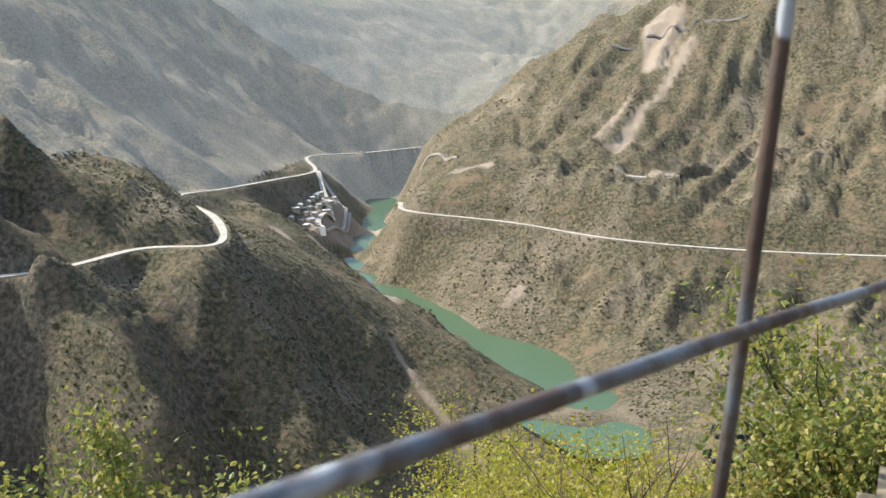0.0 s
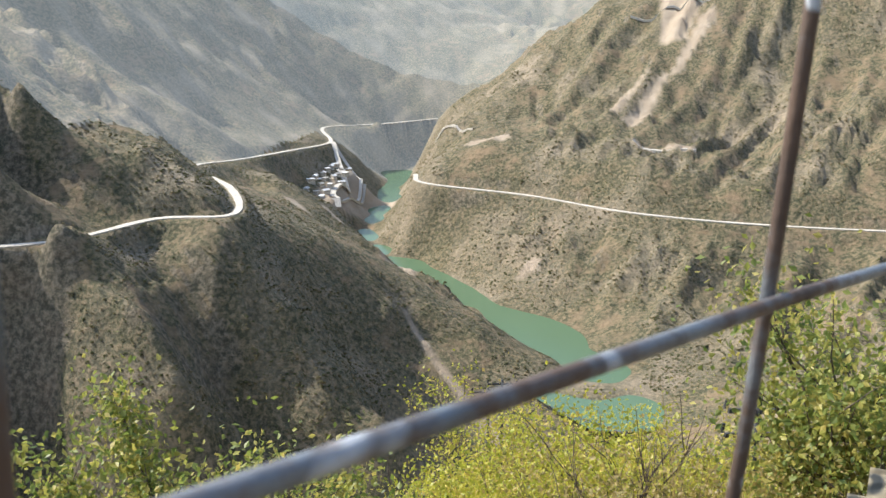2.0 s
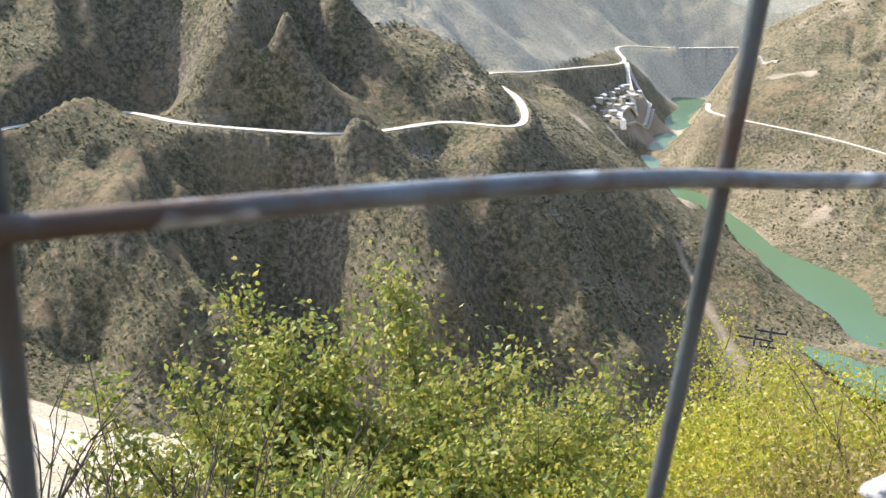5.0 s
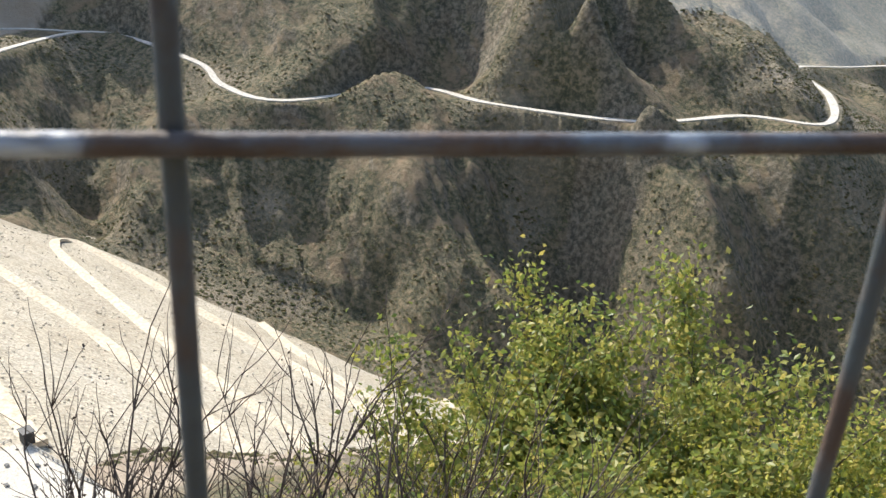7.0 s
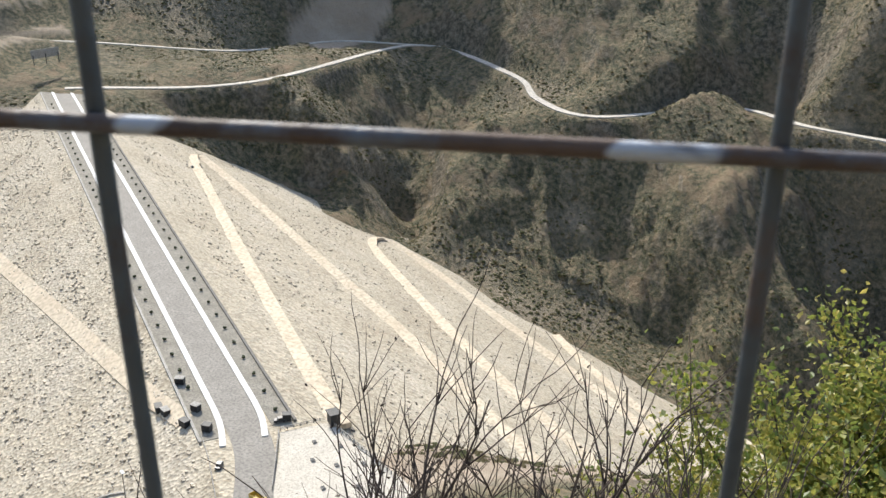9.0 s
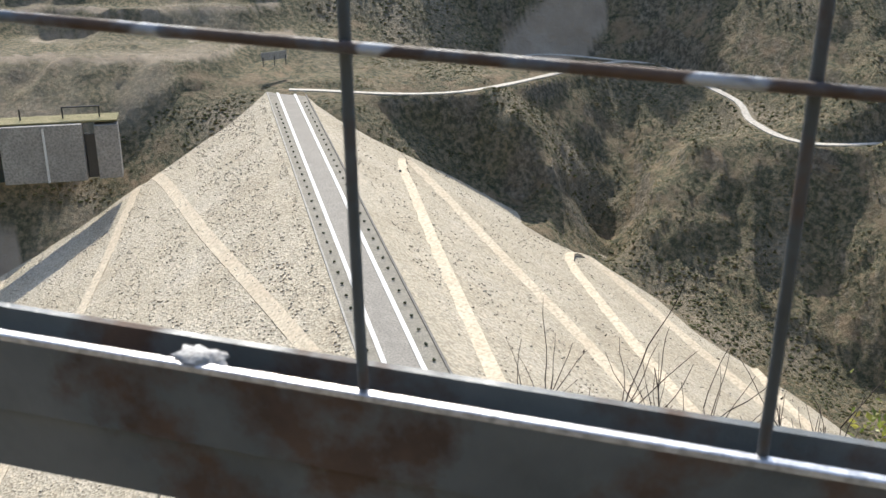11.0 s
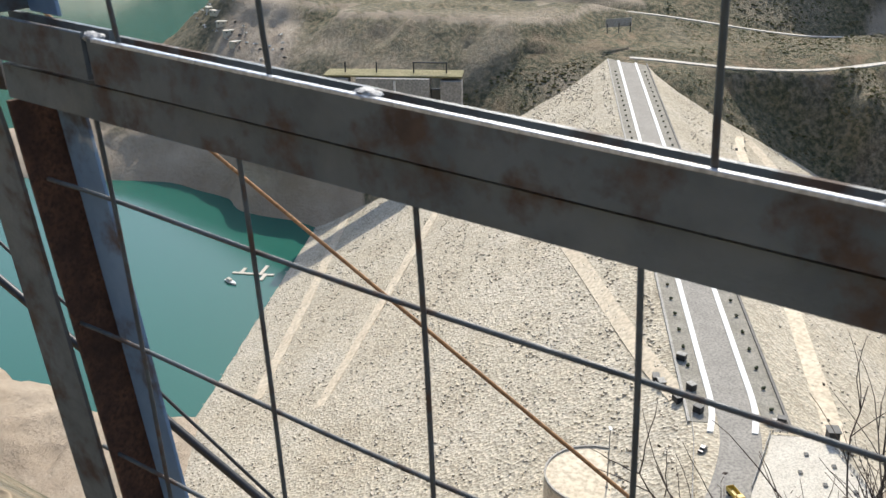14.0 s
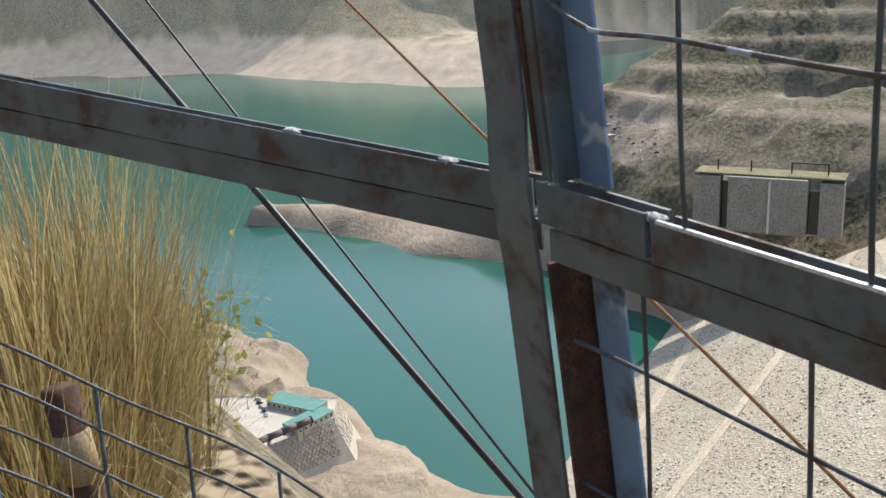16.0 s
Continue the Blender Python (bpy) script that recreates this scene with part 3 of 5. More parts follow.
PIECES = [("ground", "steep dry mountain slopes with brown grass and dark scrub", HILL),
          ("backdrop_valley", "mountains beyond the river bend, hazed by a flat blue-grey glow", HILL_MID),
          ("backdrop_range", "mountain range closing the valley, paled by a haze glow", HILL_FAR),
          ("backdrop_shore", "far shore with bare drawdown band and forest, lightened by a haze glow", HILL_LAKE)]
ground = build_ground()

# water
lake = mesh_object("water_reservoir", [(-300, 80, LAKE_Z), (-900, 180, LAKE_Z), (-900, 60, LAKE_Z), (-4980, 900, LAKE_Z), (-4980, -4900, LAKE_Z), (-300, -4900, LAKE_Z)],
                   [(0, 1, 2, 3, 4, 5)], LAKE)
tagged(lake, "calm blue-green reservoir water behind the dam", "water", kind="structure")
river = mesh_object("water_river", [(125, 850, RIVER_Z), (500, 850, RIVER_Z), (500, 3000, RIVER_Z), (-700, 3000, RIVER_Z), (-700, 1150, RIVER_Z), (0, 1040, RIVER_Z)], [(0, 1, 2, 3, 4, 5)], RIVER)
tagged(river, "milky green river winding through the gorge", "water", kind="structure")


# ---- the dam ----
def dam_point(a, s, lift=0.0):
    p = CREST + ALONG * a + DOWN * s
    z = 0.0 if abs(s) <= HALF else (-(s - HALF) / DOWN_SLOPE if s > 0 else (s + HALF) / UP_SLOPE)
    return np.array([p[0], p[1], z + lift])


def strip_mesh(name, centre, half, material, parent, lift=0.3, thick=0.6, flat=False):
    """A band of real thickness along (a, s) stations of the dam, lying on its faces or level across."""
    c = soft_curve([(a, s, 0) for a, s in centre], 6)
    t = np.gradient(c, axis=0)
    m = np.stack([-t[:, 1], t[:, 0]], -1)
    m /= np.linalg.norm(m, axis=1)[:, None] + 1e-9
    w = np.interp(np.linspace(0, 1, len(c)), np.linspace(0, 1, len(half)), half) if isinstance(half, (list, tuple)) else np.full(len(c), half)
    verts, faces = [], []
    for (a, s, _), n, h in zip(c, m, w):
        l, r, mid = dam_point(a - n[0] * h, s - n[1] * h, lift), dam_point(a + n[0] * h, s + n[1] * h, lift), dam_point(a, s, lift)
        if flat:
            l[2] = r[2] = mid[2] + 0.4
        verts += [l - [0, 0, thick], l, r, r - [0, 0, thick]]
    for i in range(len(c) - 1):
        for k in range(3):
            faces.append((4 * i + k, 4 * i + k + 1, 4 * i + k + 5, 4 * i + k + 4))
    faces += [(0, 1, 2, 3), (4 * len(c) - 1, 4 * len(c) - 2, 4 * len(c) - 3, 4 * len(c) - 4)]
    return mesh_object(name, verts, faces, material, parent)


def riprap_material():
    m, nt, b = nodes_of("pale_riprap", 0.95)
    co = place(nt)
    v = nt.nodes.new("ShaderNodeTexVoronoi")
    v.inputs["Scale"].default_value = 0.75
    link(nt, co, v.inputs["Vector"])
    tone = ramp(nt, noise_node(nt, 0.018, 6, 0.65, co), [(0.3, (0.44, 0.378, 0.275)), (0.5, (0.505, 0.447, 0.338)), (0.7, (0.55, 0.495, 0.392))])
    stone = ramp(nt, v.outputs["Color"], [(0.1, (0.6, 0.58, 0.55)), (0.6, (0.92, 0.92, 0.92)), (0.95, (1.15, 1.12, 1.08))])
    col = mix(nt, 1.0, tone, stone, "MULTIPLY")
    link(nt, col, b.inputs["Base Color"])
    bump(nt, b, v.outputs["Distance"], 0.7, 0.8)
    return m


RIPRAP = riprap_material()
TRACK = stained("graded_gravel_track", (0.60, 0.50, 0.36), (0.69, 0.60, 0.45), 0.05, 0.95, 0, 10, 0.05, place)
VERGE = stained("dusty_verge_soil", (0.24, 0.22, 0.175), (0.33, 0.305, 0.25), 0.15, 0.95, 0, 9, 0.03, place)
DRAIN = stained("dark_drain_edge", (0.16, 0.15, 0.13), (0.24, 0.22, 0.19), 0.3, 0.9, 0, 8, 0.02, place)
STONE = stained("riprap_boulder", (0.50, 0.44, 0.34), (0.62, 0.55, 0.44), 0.15, 0.95, 0, 9, 0.05, place)
dam = thing("dam", (*CREST, 0), "huge pale rockfill dam with zigzag service roads", "dam")


def on(ob, owner):
    """Keep world coordinates under a placed owner."""
    ob.parent = owner
    ob.matrix_parent_inverse = owner.matrix_world.inverted()
    return ob


def build_dam_body():
    sides = np.concatenate([np.linspace(-560, -HALF, 70), [HALF - 0.01], np.linspace(HALF, 560, 70)])
    along = np.linspace(-100, CREST_LEN + 70, 120)
    A, S = np.meshgrid(along, sides, indexing="ij")
    Z = np.where(np.abs(S) <= HALF, 0.0, np.where(S > 0, -(S - HALF) / DOWN_SLOPE, (S + HALF) / UP_SLOPE))
    X, Y = CREST[0] + ALONG[0] * A + DOWN[0] * S, CREST[1] + ALONG[1] * A + DOWN[1] * S
    Z = Z + np.where(np.abs(S) > HALF + 2, 1.4 * (fractal(X.ravel(), Y.ravel(), 14, 3).reshape(X.shape) - 0.5), 0)
    n = len(sides)
    verts = np.stack([X, Y, Z], -1).reshape(-1, 3)
    i, j = np.meshgrid(np.arange(len(along) - 1), np.arange(n - 1), indexing="ij")
    faces = np.stack([i * n + j, i * n + j + 1, (i + 1) * n + j + 1, (i + 1) * n + j], -1).reshape(-1, 4)
    return mesh_object("rockfill", verts, faces, RIPRAP)


on(build_dam_body(), dam)
L = CREST_LEN
crest_line = [(4, 0), (60, 0), (300, 0), (L + 20, 0)]
on(strip_mesh("crest_road", [(-70, -22), (-48, -13), (-25, -5), (-4, -0.5), (20, 0), (45, 0)] + [(a, 0) for a in range(80, 640, 40)], 6.6, ASPHALT, None, 0.12, 0.5), dam)["label"] = "grey asphalt crest road"
for s, mat, name in ((-7.2, WHITE, "kerb"), (7.2, WHITE, "kerb"), (-HALF + 0.6, CONCRETE, "parapet"), (HALF - 0.6, DRAIN, "parapet")):
    path = ([(-3, s - 3), (8, s - 0.8), (20, s)] if name == "kerb" else [(2, s), (20, s)]) + [(a, s) for a in range(40, 620, 20)]
    on(strip_mesh(name, path, 1.05 if name == "kerb" else 0.5, mat, None, 0.55 if name == "kerb" else 1.0, 1.2), dam)
for sgn in (-1, 1):
    on(strip_mesh("verge", [(a, sgn * 12.3) for a in range(3, 625, 20)], 3.9, VERGE, None, 0.2, 0.5), dam)
ZIGZAG = [[(6, 33), (28, 34), (134, 43), (235, 52), (381, 67), (440, 72)],
          [(440, 74), (470, 78), (483, 86), (414, 98), (258, 112), (168, 121), (81, 124), (20, 124)],
          [(20, 167), (62, 167), (140, 166), (255, 175), (350, 186), (385, 192)],
          [(385, 193), (420, 208), (436, 226), (410, 236), (333, 246), (184, 262), (110, 262), (60, 266)],
          [(60, 306), (103, 305), (140, 290), (224, 294), (300, 310)], [(60, 372), (147, 388), (200, 396)]]
for pts in ZIGZAG:
    on(strip_mesh("service_track", pts, 5.2, TRACK, None, 0.5, 2.2, True), dam)
    c = soft_curve([(a, s, 0) for a, s in pts], 30)
    on(strip_mesh("track_drain", [(a, s + 5.9) for a, s, _ in c], 0.55, DRAIN, None, 0.75, 0.8), dam)
on(strip_mesh("upstream_track", [(600, -140), (564, -130), (514, -110), (320, -76), (167, -47), (59, -27), (20, -18)], [4, 4, 4, 3.6, 3.4, 3.2], TRACK, None, 0.45, 1.0), dam)
on(strip_mesh("upstream_track", [(556, -128), (470, -137), (380, -146), (270, -160), (136, -178)], [4, 3.5, 3], TRACK, None, 0.4, 1.0), dam)
on(strip_mesh("upstream_track", [(500, -238), (400, -232), (300, -228), (180, -226)], 4, TRACK, None, 0.4, 1.0), dam)


def stones(name, count, spots, sizes, material, label, seed):
    """Loose blocks, each a knocked-about six-sided lump, in one mesh."""
    g = np.random.RandomState(seed)
    base = np.array([(x, y, z) for x in (-1, 1) for y in (-1, 1) for z in (-1, 1)], float)
    quad = np.array([(0, 1, 3, 2), (4, 6, 7, 5), (0, 4, 5, 1), (2, 3, 7, 6), (0, 2, 6, 4), (1, 5, 7, 3)])
    P = spots(g, count)
    n = len(P)
    V = base[None] * (1 + 0.5 * (g.rand(n, 8, 3) - 0.5)) * g.uniform(0.35, 0.6, (n, 1, 3)) * g.uniform(*sizes, (n, 1, 1))
    ang = g.rand(n) * 6.28
    c, s = np.cos(ang)[:, None], np.sin(ang)[:, None]
    V = np.stack([V[..., 0] * c - V[..., 1] * s, V[..., 0] * s + V[..., 1] * c, V[..., 2]], -1) + P[:, None]
    F = (quad[None] + 8 * np.arange(n)[:, None, None]).reshape(-1, 4)
    return tagged(mesh_object(name, V.reshape(-1, 3), F, material), label, "rocks", kind="stuff")


def dam_spots(g, n):
    a = g.uniform(-20, L, n * 2)
    up = g.rand(n * 2) < 0.62
    s = np.where(up, -HALF - 3 - 250 * g.rand(n * 2) ** 1.2, HALF + 12 + 300 * g.rand(n * 2) ** 1.1)
    rows = np.abs(np.sin(s / 9.0)) > 0.35
    coarse = (s < -38) & (s > -78)
    keep = (rows | coarse) & ((s < 0) | (g.rand(n * 2) < 0.8))
    a, s = a[keep][:n], s[keep][:n]
    z = np.where(s > 0, -(s - HALF) / DOWN_SLOPE, (s + HALF) / UP_SLOPE)
    return np.stack([CREST[0] + ALONG[0] * a + DOWN[0] * s, CREST[1] + ALONG[1] * a + DOWN[1] * s, z], -1)


stones("riprap_stones", 12000, dam_spots, (0.5, 1.2), STONE, "loose pale riprap blocks on the dam faces", 11)

# clipped shrubs along the crest
SHRUB = stained("dark_shrub", (0.035, 0.045, 0.02), (0.075, 0.085, 0.035), 0.8, 0.95, 0, 6, 0.1, place)


def lump(bm, centre, radius, seed, squash=0.8):
    r = bmesh.ops.create_icosphere(bm, subdivisions=1, radius=1.0)
    g = random.Random(seed)
    for v in r["verts"]:
        k = radius * g.uniform(0.7, 1.25)
        v.co = Vector(centre) + Vector((v.co.x * k, v.co.y * k, v.co.z * k * squash))


bm = bmesh.new()
lump(bm, (0, 0, 0.7), 0.85, 1)
lump(bm, (0.3, 0.2, 1.1), 0.5, 2)
shrub0 = part("crest_shrub", bm, SHRUB)
tagged(shrub0, "small round dark green shrub planted beside the crest road", "shrub", "shrubs along the dam crest")
first = True
for sgn in (-1, 1):
    for k in range(38):
        p = dam_point(12 + 14.5 * k, sgn * 12.3, 0.2)
        m = pose(*p, 0, 0, 40 * k)
        if first:
            shrub0.matrix_world = m
            first = False
        else:
            copy_thing(shrub0, m)



def ribbon_road(pts, half, lift=0.3, thick=1.2):
    """A road strip of real thickness along a line in space."""
    p = np.array(pts, float)
    t = np.gradient(p, axis=0)
    m = np.stack([-t[:, 1], t[:, 0]], -1)
    m /= np.linalg.norm(m, axis=1)[:, None] + 1e-9
    h = half * (0.75 + 0.6 * fractal(p[:, 0], p[:, 1], 40, 2))
    verts, faces = [], []
    for q, n, w in zip(p, m, h):
        for sgn, dz in ((-1, lift - thick), (-1, lift), (1, lift), (1, lift - thick)):
            verts.append((q[0] + sgn * w * n[0], q[1] + sgn * w * n[1], q[2] + dz))
    for i in range(len(p) - 1):
        for k in range(3):
            faces.append((4 * i + k, 4 * i + k + 1, 4 * i + k + 5, 4 * i + k + 4))
    return mesh_object("road", verts, faces, PALEROAD)


for k, half in ROADS.items():
    tagged(ribbon_road(ROAD_CURVES[k], half * 0.52), "pale dusty road cut into the mountainside", "road", kind="structure")
for pts, half in (([(-205, 1585, -168), (-222, 1650, -150), (-205, 1720, -150), (-225, 1800, -140), (-258, 1925, -129)], 7), ([(-215, 1600, -176), (-195, 1690, -190), (-182, 1770, -200), (-186, 1840, -196)], 4),
                  ([(20, 1650, -62), (-10, 1690, -58), (-45, 1740, -58)], 4), ([(300, 1840, 150), (420, 1810, 150), (520, 1760, 150)], 4), ([(250, 1445, -78), (290, 1425, -78), (335, 1412, -78)], 4),
                  ([(-258, 1925, -125), (-215, 1870, -150), (-190, 1800, -190), (-190, 1720, -205)], 5)):
    c = soft_curve(pts, 12)
    c[:, 2] = land_height(c[:, 0], c[:, 1]) + 0.8
    tagged(ribbon_road(c, half, 0.6, 4.0), "pale dusty track on the valley side", "road", kind="structure")


# ---- works round the dam ----
def crest_to_world(a, s, z=0.0):
    p = CREST + ALONG * a + DOWN * s
    return (p[0], p[1], z)


AXIS = math.degrees(math.atan2(ALONG[1], ALONG[0]))
PLASTER = stained("pale_concrete_slab", (0.54, 0.49, 0.40), (0.63, 0.58, 0.48), 0.12, 0.85, 0, 14, 0.01)
DARKSTEEL = stained("dark_equipment_steel", (0.03, 0.033, 0.036), (0.06, 0.06, 0.06), 1.0, 0.6, 0.3)
YELLOW = stained("yellow_machine_paint", (0.55, 0.38, 0.05), (0.66, 0.48, 0.09), 0.8, 0.5)
GREENROOF = stained("green_sheet_roof", (0.10, 0.27, 0.22), (0.14, 0.34, 0.28), 0.2, 0.6, 0, 12, 0.01)
ROCKBLOCK = stained("revetment_block", (0.42, 0.36, 0.28), (0.56, 0.50, 0.41), 0.3, 0.95, 0, 8, 0.05)
GLASSDARK = stained("dark_window_glass", (0.02, 0.025, 0.03), (0.04, 0.045, 0.05), 1.0, 0.15)
TYRE = stained("tyre_rubber", (0.02, 0.02, 0.02), (0.035, 0.033, 0.03), 4.0, 0.9)


def pavement_slab():
    corners = [(-4, 27), (-3, 9), (-14, 6), (-34, -2), (-52, -7), (-75, -5), (-75, 40), (-45, 36)]
    top = [crest_to_world(a, s, 0.35) for a, s in corners]
    low = [(x, y, -6.0) for x, y, _ in top]
    n = len(top)
    faces = [tuple(range(n))] + [(k, n + k, n + (k + 1) % n, (k + 1) % n) for k in range(n)]
    return tagged(mesh_object("plaza_slab", top + low, faces, PLASTER), "pale concrete plaza beside the dam crest", "plaza", kind="structure")


pavement_slab()


def railing(points, height, gap, label, group):
    t = thing("railing", points[0], label, "railing", group)
    inv = t.matrix_world.inverted()
    for p, q in zip(points[:-1], points[1:]):
        p, q = Vector(p), Vector(q)
        n = max(1, int((q - p).length / gap))
        for k in range(n + 1):
            bm = bmesh.new()
            box(bm, (0.35, 0.35, height), Matrix.Translation(inv @ (p.lerp(q, k / n) + Vector((0, 0, height / 2)))), 0.04)
            part("post", bm, CONCRETE, t)
        for h in (0.45, 0.95):
            bm = bmesh.new()
            d = (q - p)
            m = Matrix.Translation(inv @ ((p + q) / 2 + Vector((0, 0, height * h)))) @ d.to_track_quat("X", "Z").to_matrix().to_4x4()
            box(bm, (d.length, 0.22, 0.2), m, 0.03)
            part("rail", bm, CONCRETE, t)
    return t


railing([crest_to_world(-3, 9, 0.35), crest_to_world(-33, -2, 0.35)], 1.3, 2.2, "concrete railing along the plaza's kerb", "plaza railings")
railing([crest_to_world(-2, 24, 0.35), crest_to_world(-2, 10, 0.35)], 1.3, 2.2, "concrete railing along the plaza's kerb", "plaza railings")
railing([crest_to_world(-5, 27, 0.35), crest_to_world(-42, 34, 0.35)], 1.3, 2.4, "concrete railing along the plaza's outer edge", "plaza railings")
railing([crest_to_world(8, -15, -0.6), crest_to_world(-8, -16, -0.6), crest_to_world(-30, -19, -0.6), crest_to_world(-52, -22, -0.6)], 1.3, 2.6, "pale railing along the approach road", "road railings")


def kiosk(a, s, size, label):
    t = thing("kiosk", crest_to_world(a, s, 0.35), label, "kiosk", "", "", AXIS)
    w, d, h = size
    bm = bmesh.new()
    box(bm, (w, d, h), at(0, 0, h / 2), 0.05)
    part("wall", bm, DARKSTEEL, t)
    bm = bmesh.new()
    box(bm, (w + 0.8, d + 0.8, 0.3), at(0, 0, h + 0.15), 0.05)
    part("roof", bm, DARKSTEEL, t)
    bm = bmesh.new()
    box(bm, (w * 0.6, 0.06, h * 0.4), at(0, -d / 2 - 0.03, h * 0.6))
    part("window", bm, GLASSDARK, t)
    return t


kiosk(-5, 28, (4.2, 3.4, 4.2), "small dark guard kiosk at the plaza corner")
for k, (a, s, w) in enumerate(((36, -24, 4), (31, -22.5, 3.6), (17, -18.5, 3.6), (24, -13, 3), (9, -12.5, 3), (46, -14, 3.4), (4, 14, 2.8))):
    z = 0.3 if abs(s) < HALF else -(abs(s) - HALF) / UP_SLOPE
    t = thing("equipment_box", crest_to_world(a, s, z), "dark steel equipment cabinet beside the crest road", "cabinet", "equipment cabinets", "", AXIS + 12 * k)
    bm = bmesh.new()
    box(bm, (w, 2.4, 2.3), at(0, 0, 1.3), 0.06)
    part("body", bm, DARKSTEEL, t)
    bm = bmesh.new()
    box(bm, (w + 0.3, 2.7, 0.2), at(0, 0, 2.55), 0.03)
    part("lid", bm, CONCRETE if k % 2 else DARKSTEEL, t)
    for sx in (-1, 1):
        bm = bmesh.new()
        box(bm, (0.3, 2.2, 0.4), at(sx * w * 0.4, 0, 0.05))
        part("skid", bm, DARKSTEEL, t)


def wheel_mesh(r, w):
    bm = bmesh.new()
    bmesh.ops.create_cone(bm, cap_ends=True, segments=14, radius1=r, radius2=r, depth=w, matrix=at(0, 0, 0, 90, 0, 0))
    bmesh.ops.bevel(bm, geom=[e for e in bm.edges if abs(abs(e.verts[0].co.y) - w / 2) < 1e-4 and abs(abs(e.verts[1].co.y) - w / 2) < 1e-4], offset=0.08, segments=1, affect="EDGES")
    return bm


def lorry(pos, rz, body_mat, bed_mat, label):
    t = thing("lorry", pos, label, "truck", "", "", rz)
    bm = bmesh.new()
    box(bm, (7.4, 1.1, 0.35), at(0, 0, 0.95), 0.05)
    part("chassis", bm, DARKSTEEL, t)
    bm = bmesh.new()
    box(bm, (1.9, 2.4, 2.0), at(2.7, 0, 1.95), 0.18)
    cab = part("cab", bm, body_mat, t)
    bm = bmesh.new()
    box(bm, (0.06, 2.0, 0.8), at(3.66, 0, 2.35))
    part("windscreen", bm, GLASSDARK, cab)
    bm = bmesh.new()
    box(bm, (5.0, 2.4, 0.2), at(-0.9, 0, 1.25), 0.02)
    for y in (-1.15, 1.15):
        box(bm, (5.0, 0.1, 1.2), at(-0.9, y, 1.9), 0.02)
    box(bm, (0.1, 2.4, 1.2), at(-3.35, 0, 1.9), 0.02)
    part("bed", bm, bed_mat, t)
    for x in (2.6, -1.6, -2.8):
        for y in (-1.0, 1.0):
            part("wheel", wheel_mesh(0.5, 0.35), TYRE, t).matrix_local = at(x, y, 0.5)
    return t


lorry(crest_to_world(-39, -8, 0.42), AXIS + 200, YELLOW, YELLOW, "yellow tipper truck parked beside the concrete plaza")


def car(pos, rz, mat, label, group):
    t = thing("car", pos, label, "car", group, "", rz)
    bm = bmesh.new()
    box(bm, (4.4, 1.8, 0.75), at(0, 0, 0.72), 0.14)
    part("body", bm, mat, t)
    bm = bmesh.new()
    box(bm, (2.4, 1.6, 0.6), at(-0.2, 0, 1.35), 0.2)
    cabin = part("cabin", bm, GLASSDARK, t)
    bm = bmesh.new()
    box(bm, (1.8, 1.5, 0.08), at(-0.2, 0, 1.68), 0.02)
    part("roof", bm, mat, cabin)
    for x in (-1.35, 1.35):
        for y in (-0.8, 0.8):
            part("wheel", wheel_mesh(0.33, 0.22), TYRE, t).matrix_local = at(x, y, 0.33)
    return t


CAR_WHITE = stained("white_car_paint", (0.72, 0.72, 0.7), (0.8, 0.8, 0.78), 0.4, 0.3)
CAR_DARK = stained("dark_car_paint", (0.04, 0.045, 0.05), (0.07, 0.07, 0.075), 0.4, 0.3)
car(crest_to_world(-14, -14, -0.1), AXIS + 150, CAR_DARK, "dark car parked at the approach road's edge", "cars at the crest")
car(crest_to_world(4, 11.5, 0.25), AXIS + 80, CAR_DARK, "dark car parked by the end of the verge", "cars at the crest")
car(crest_to_world(425, 70, -29.4), AXIS, CAR_DARK, "dark pickup on the upper hairpin of the service track", "cars at the crest")

# round gravel pad with a tall lamp beside the upstream face
px, py, _ = crest_to_world(-11, -47)
pad = []
for k in range(28):
    w = 2 * math.pi * k / 28
    pad.append((px + 17 * math.cos(w), py + 17 * math.sin(w), -13.6))
verts = pad + [(x * 1.0, y * 1.0, -32.0) for x, y, _ in pad]
tagged(mesh_object("gravel_pad", verts, [tuple(range(28))] + [(k, 28 + k, 28 + (k + 1) % 28, (k + 1) % 28) for k in range(28)], TRACK), "round gravel pad with a low concrete edge", "pad", kind="structure")
t = thing("pad_kerb", (px, py, -13.6), "curved pale concrete kerb round the gravel pad", "kerb")
bm = bmesh.new()
ring = []
for k in range(29):
    w = 2 * math.pi * k / 28
    ring.append([bm.verts.new((rr * math.cos(w), rr * math.sin(w), zz)) for rr, zz in ((16.4, 0.0), (16.4, 0.7), (17.0, 0.7), (17.0, -0.5))])
for p, q in zip(ring[:-1], ring[1:]):
    for k in range(3):
        bm.faces.new((p[k], q[k], q[k + 1], p[k + 1]))
part("kerb", bm, CONCRETE, t)


def lamp_post(pos, height, label, group=""):
    t = thing("street_lamp", pos, label, "street lamp", group)
    bm = bmesh.new()
    bmesh.ops.create_cone(bm, cap_ends=True, segments=10, radius1=0.28, radius2=0.16, depth=height, matrix=at(0, 0, height / 2))
    part("pole", bm, CONCRETE, t)
    bm = bmesh.new()
    box(bm, (2.2, 0.9, 0.25), at(0, 0, height + 0.15), 0.06)
    part("lamp_head", bm, WHITE, t, "white floodlight head")
    bm = bmesh.new()
    box(bm, (0.9, 0.9, 0.4), at(0, 0, 0.2), 0.05)
    part("footing", bm, CONCRETE, t)


lamp_post(crest_to_world(-17, -43.6, -13.6), 22, "tall thin lamp post on the gravel pad")


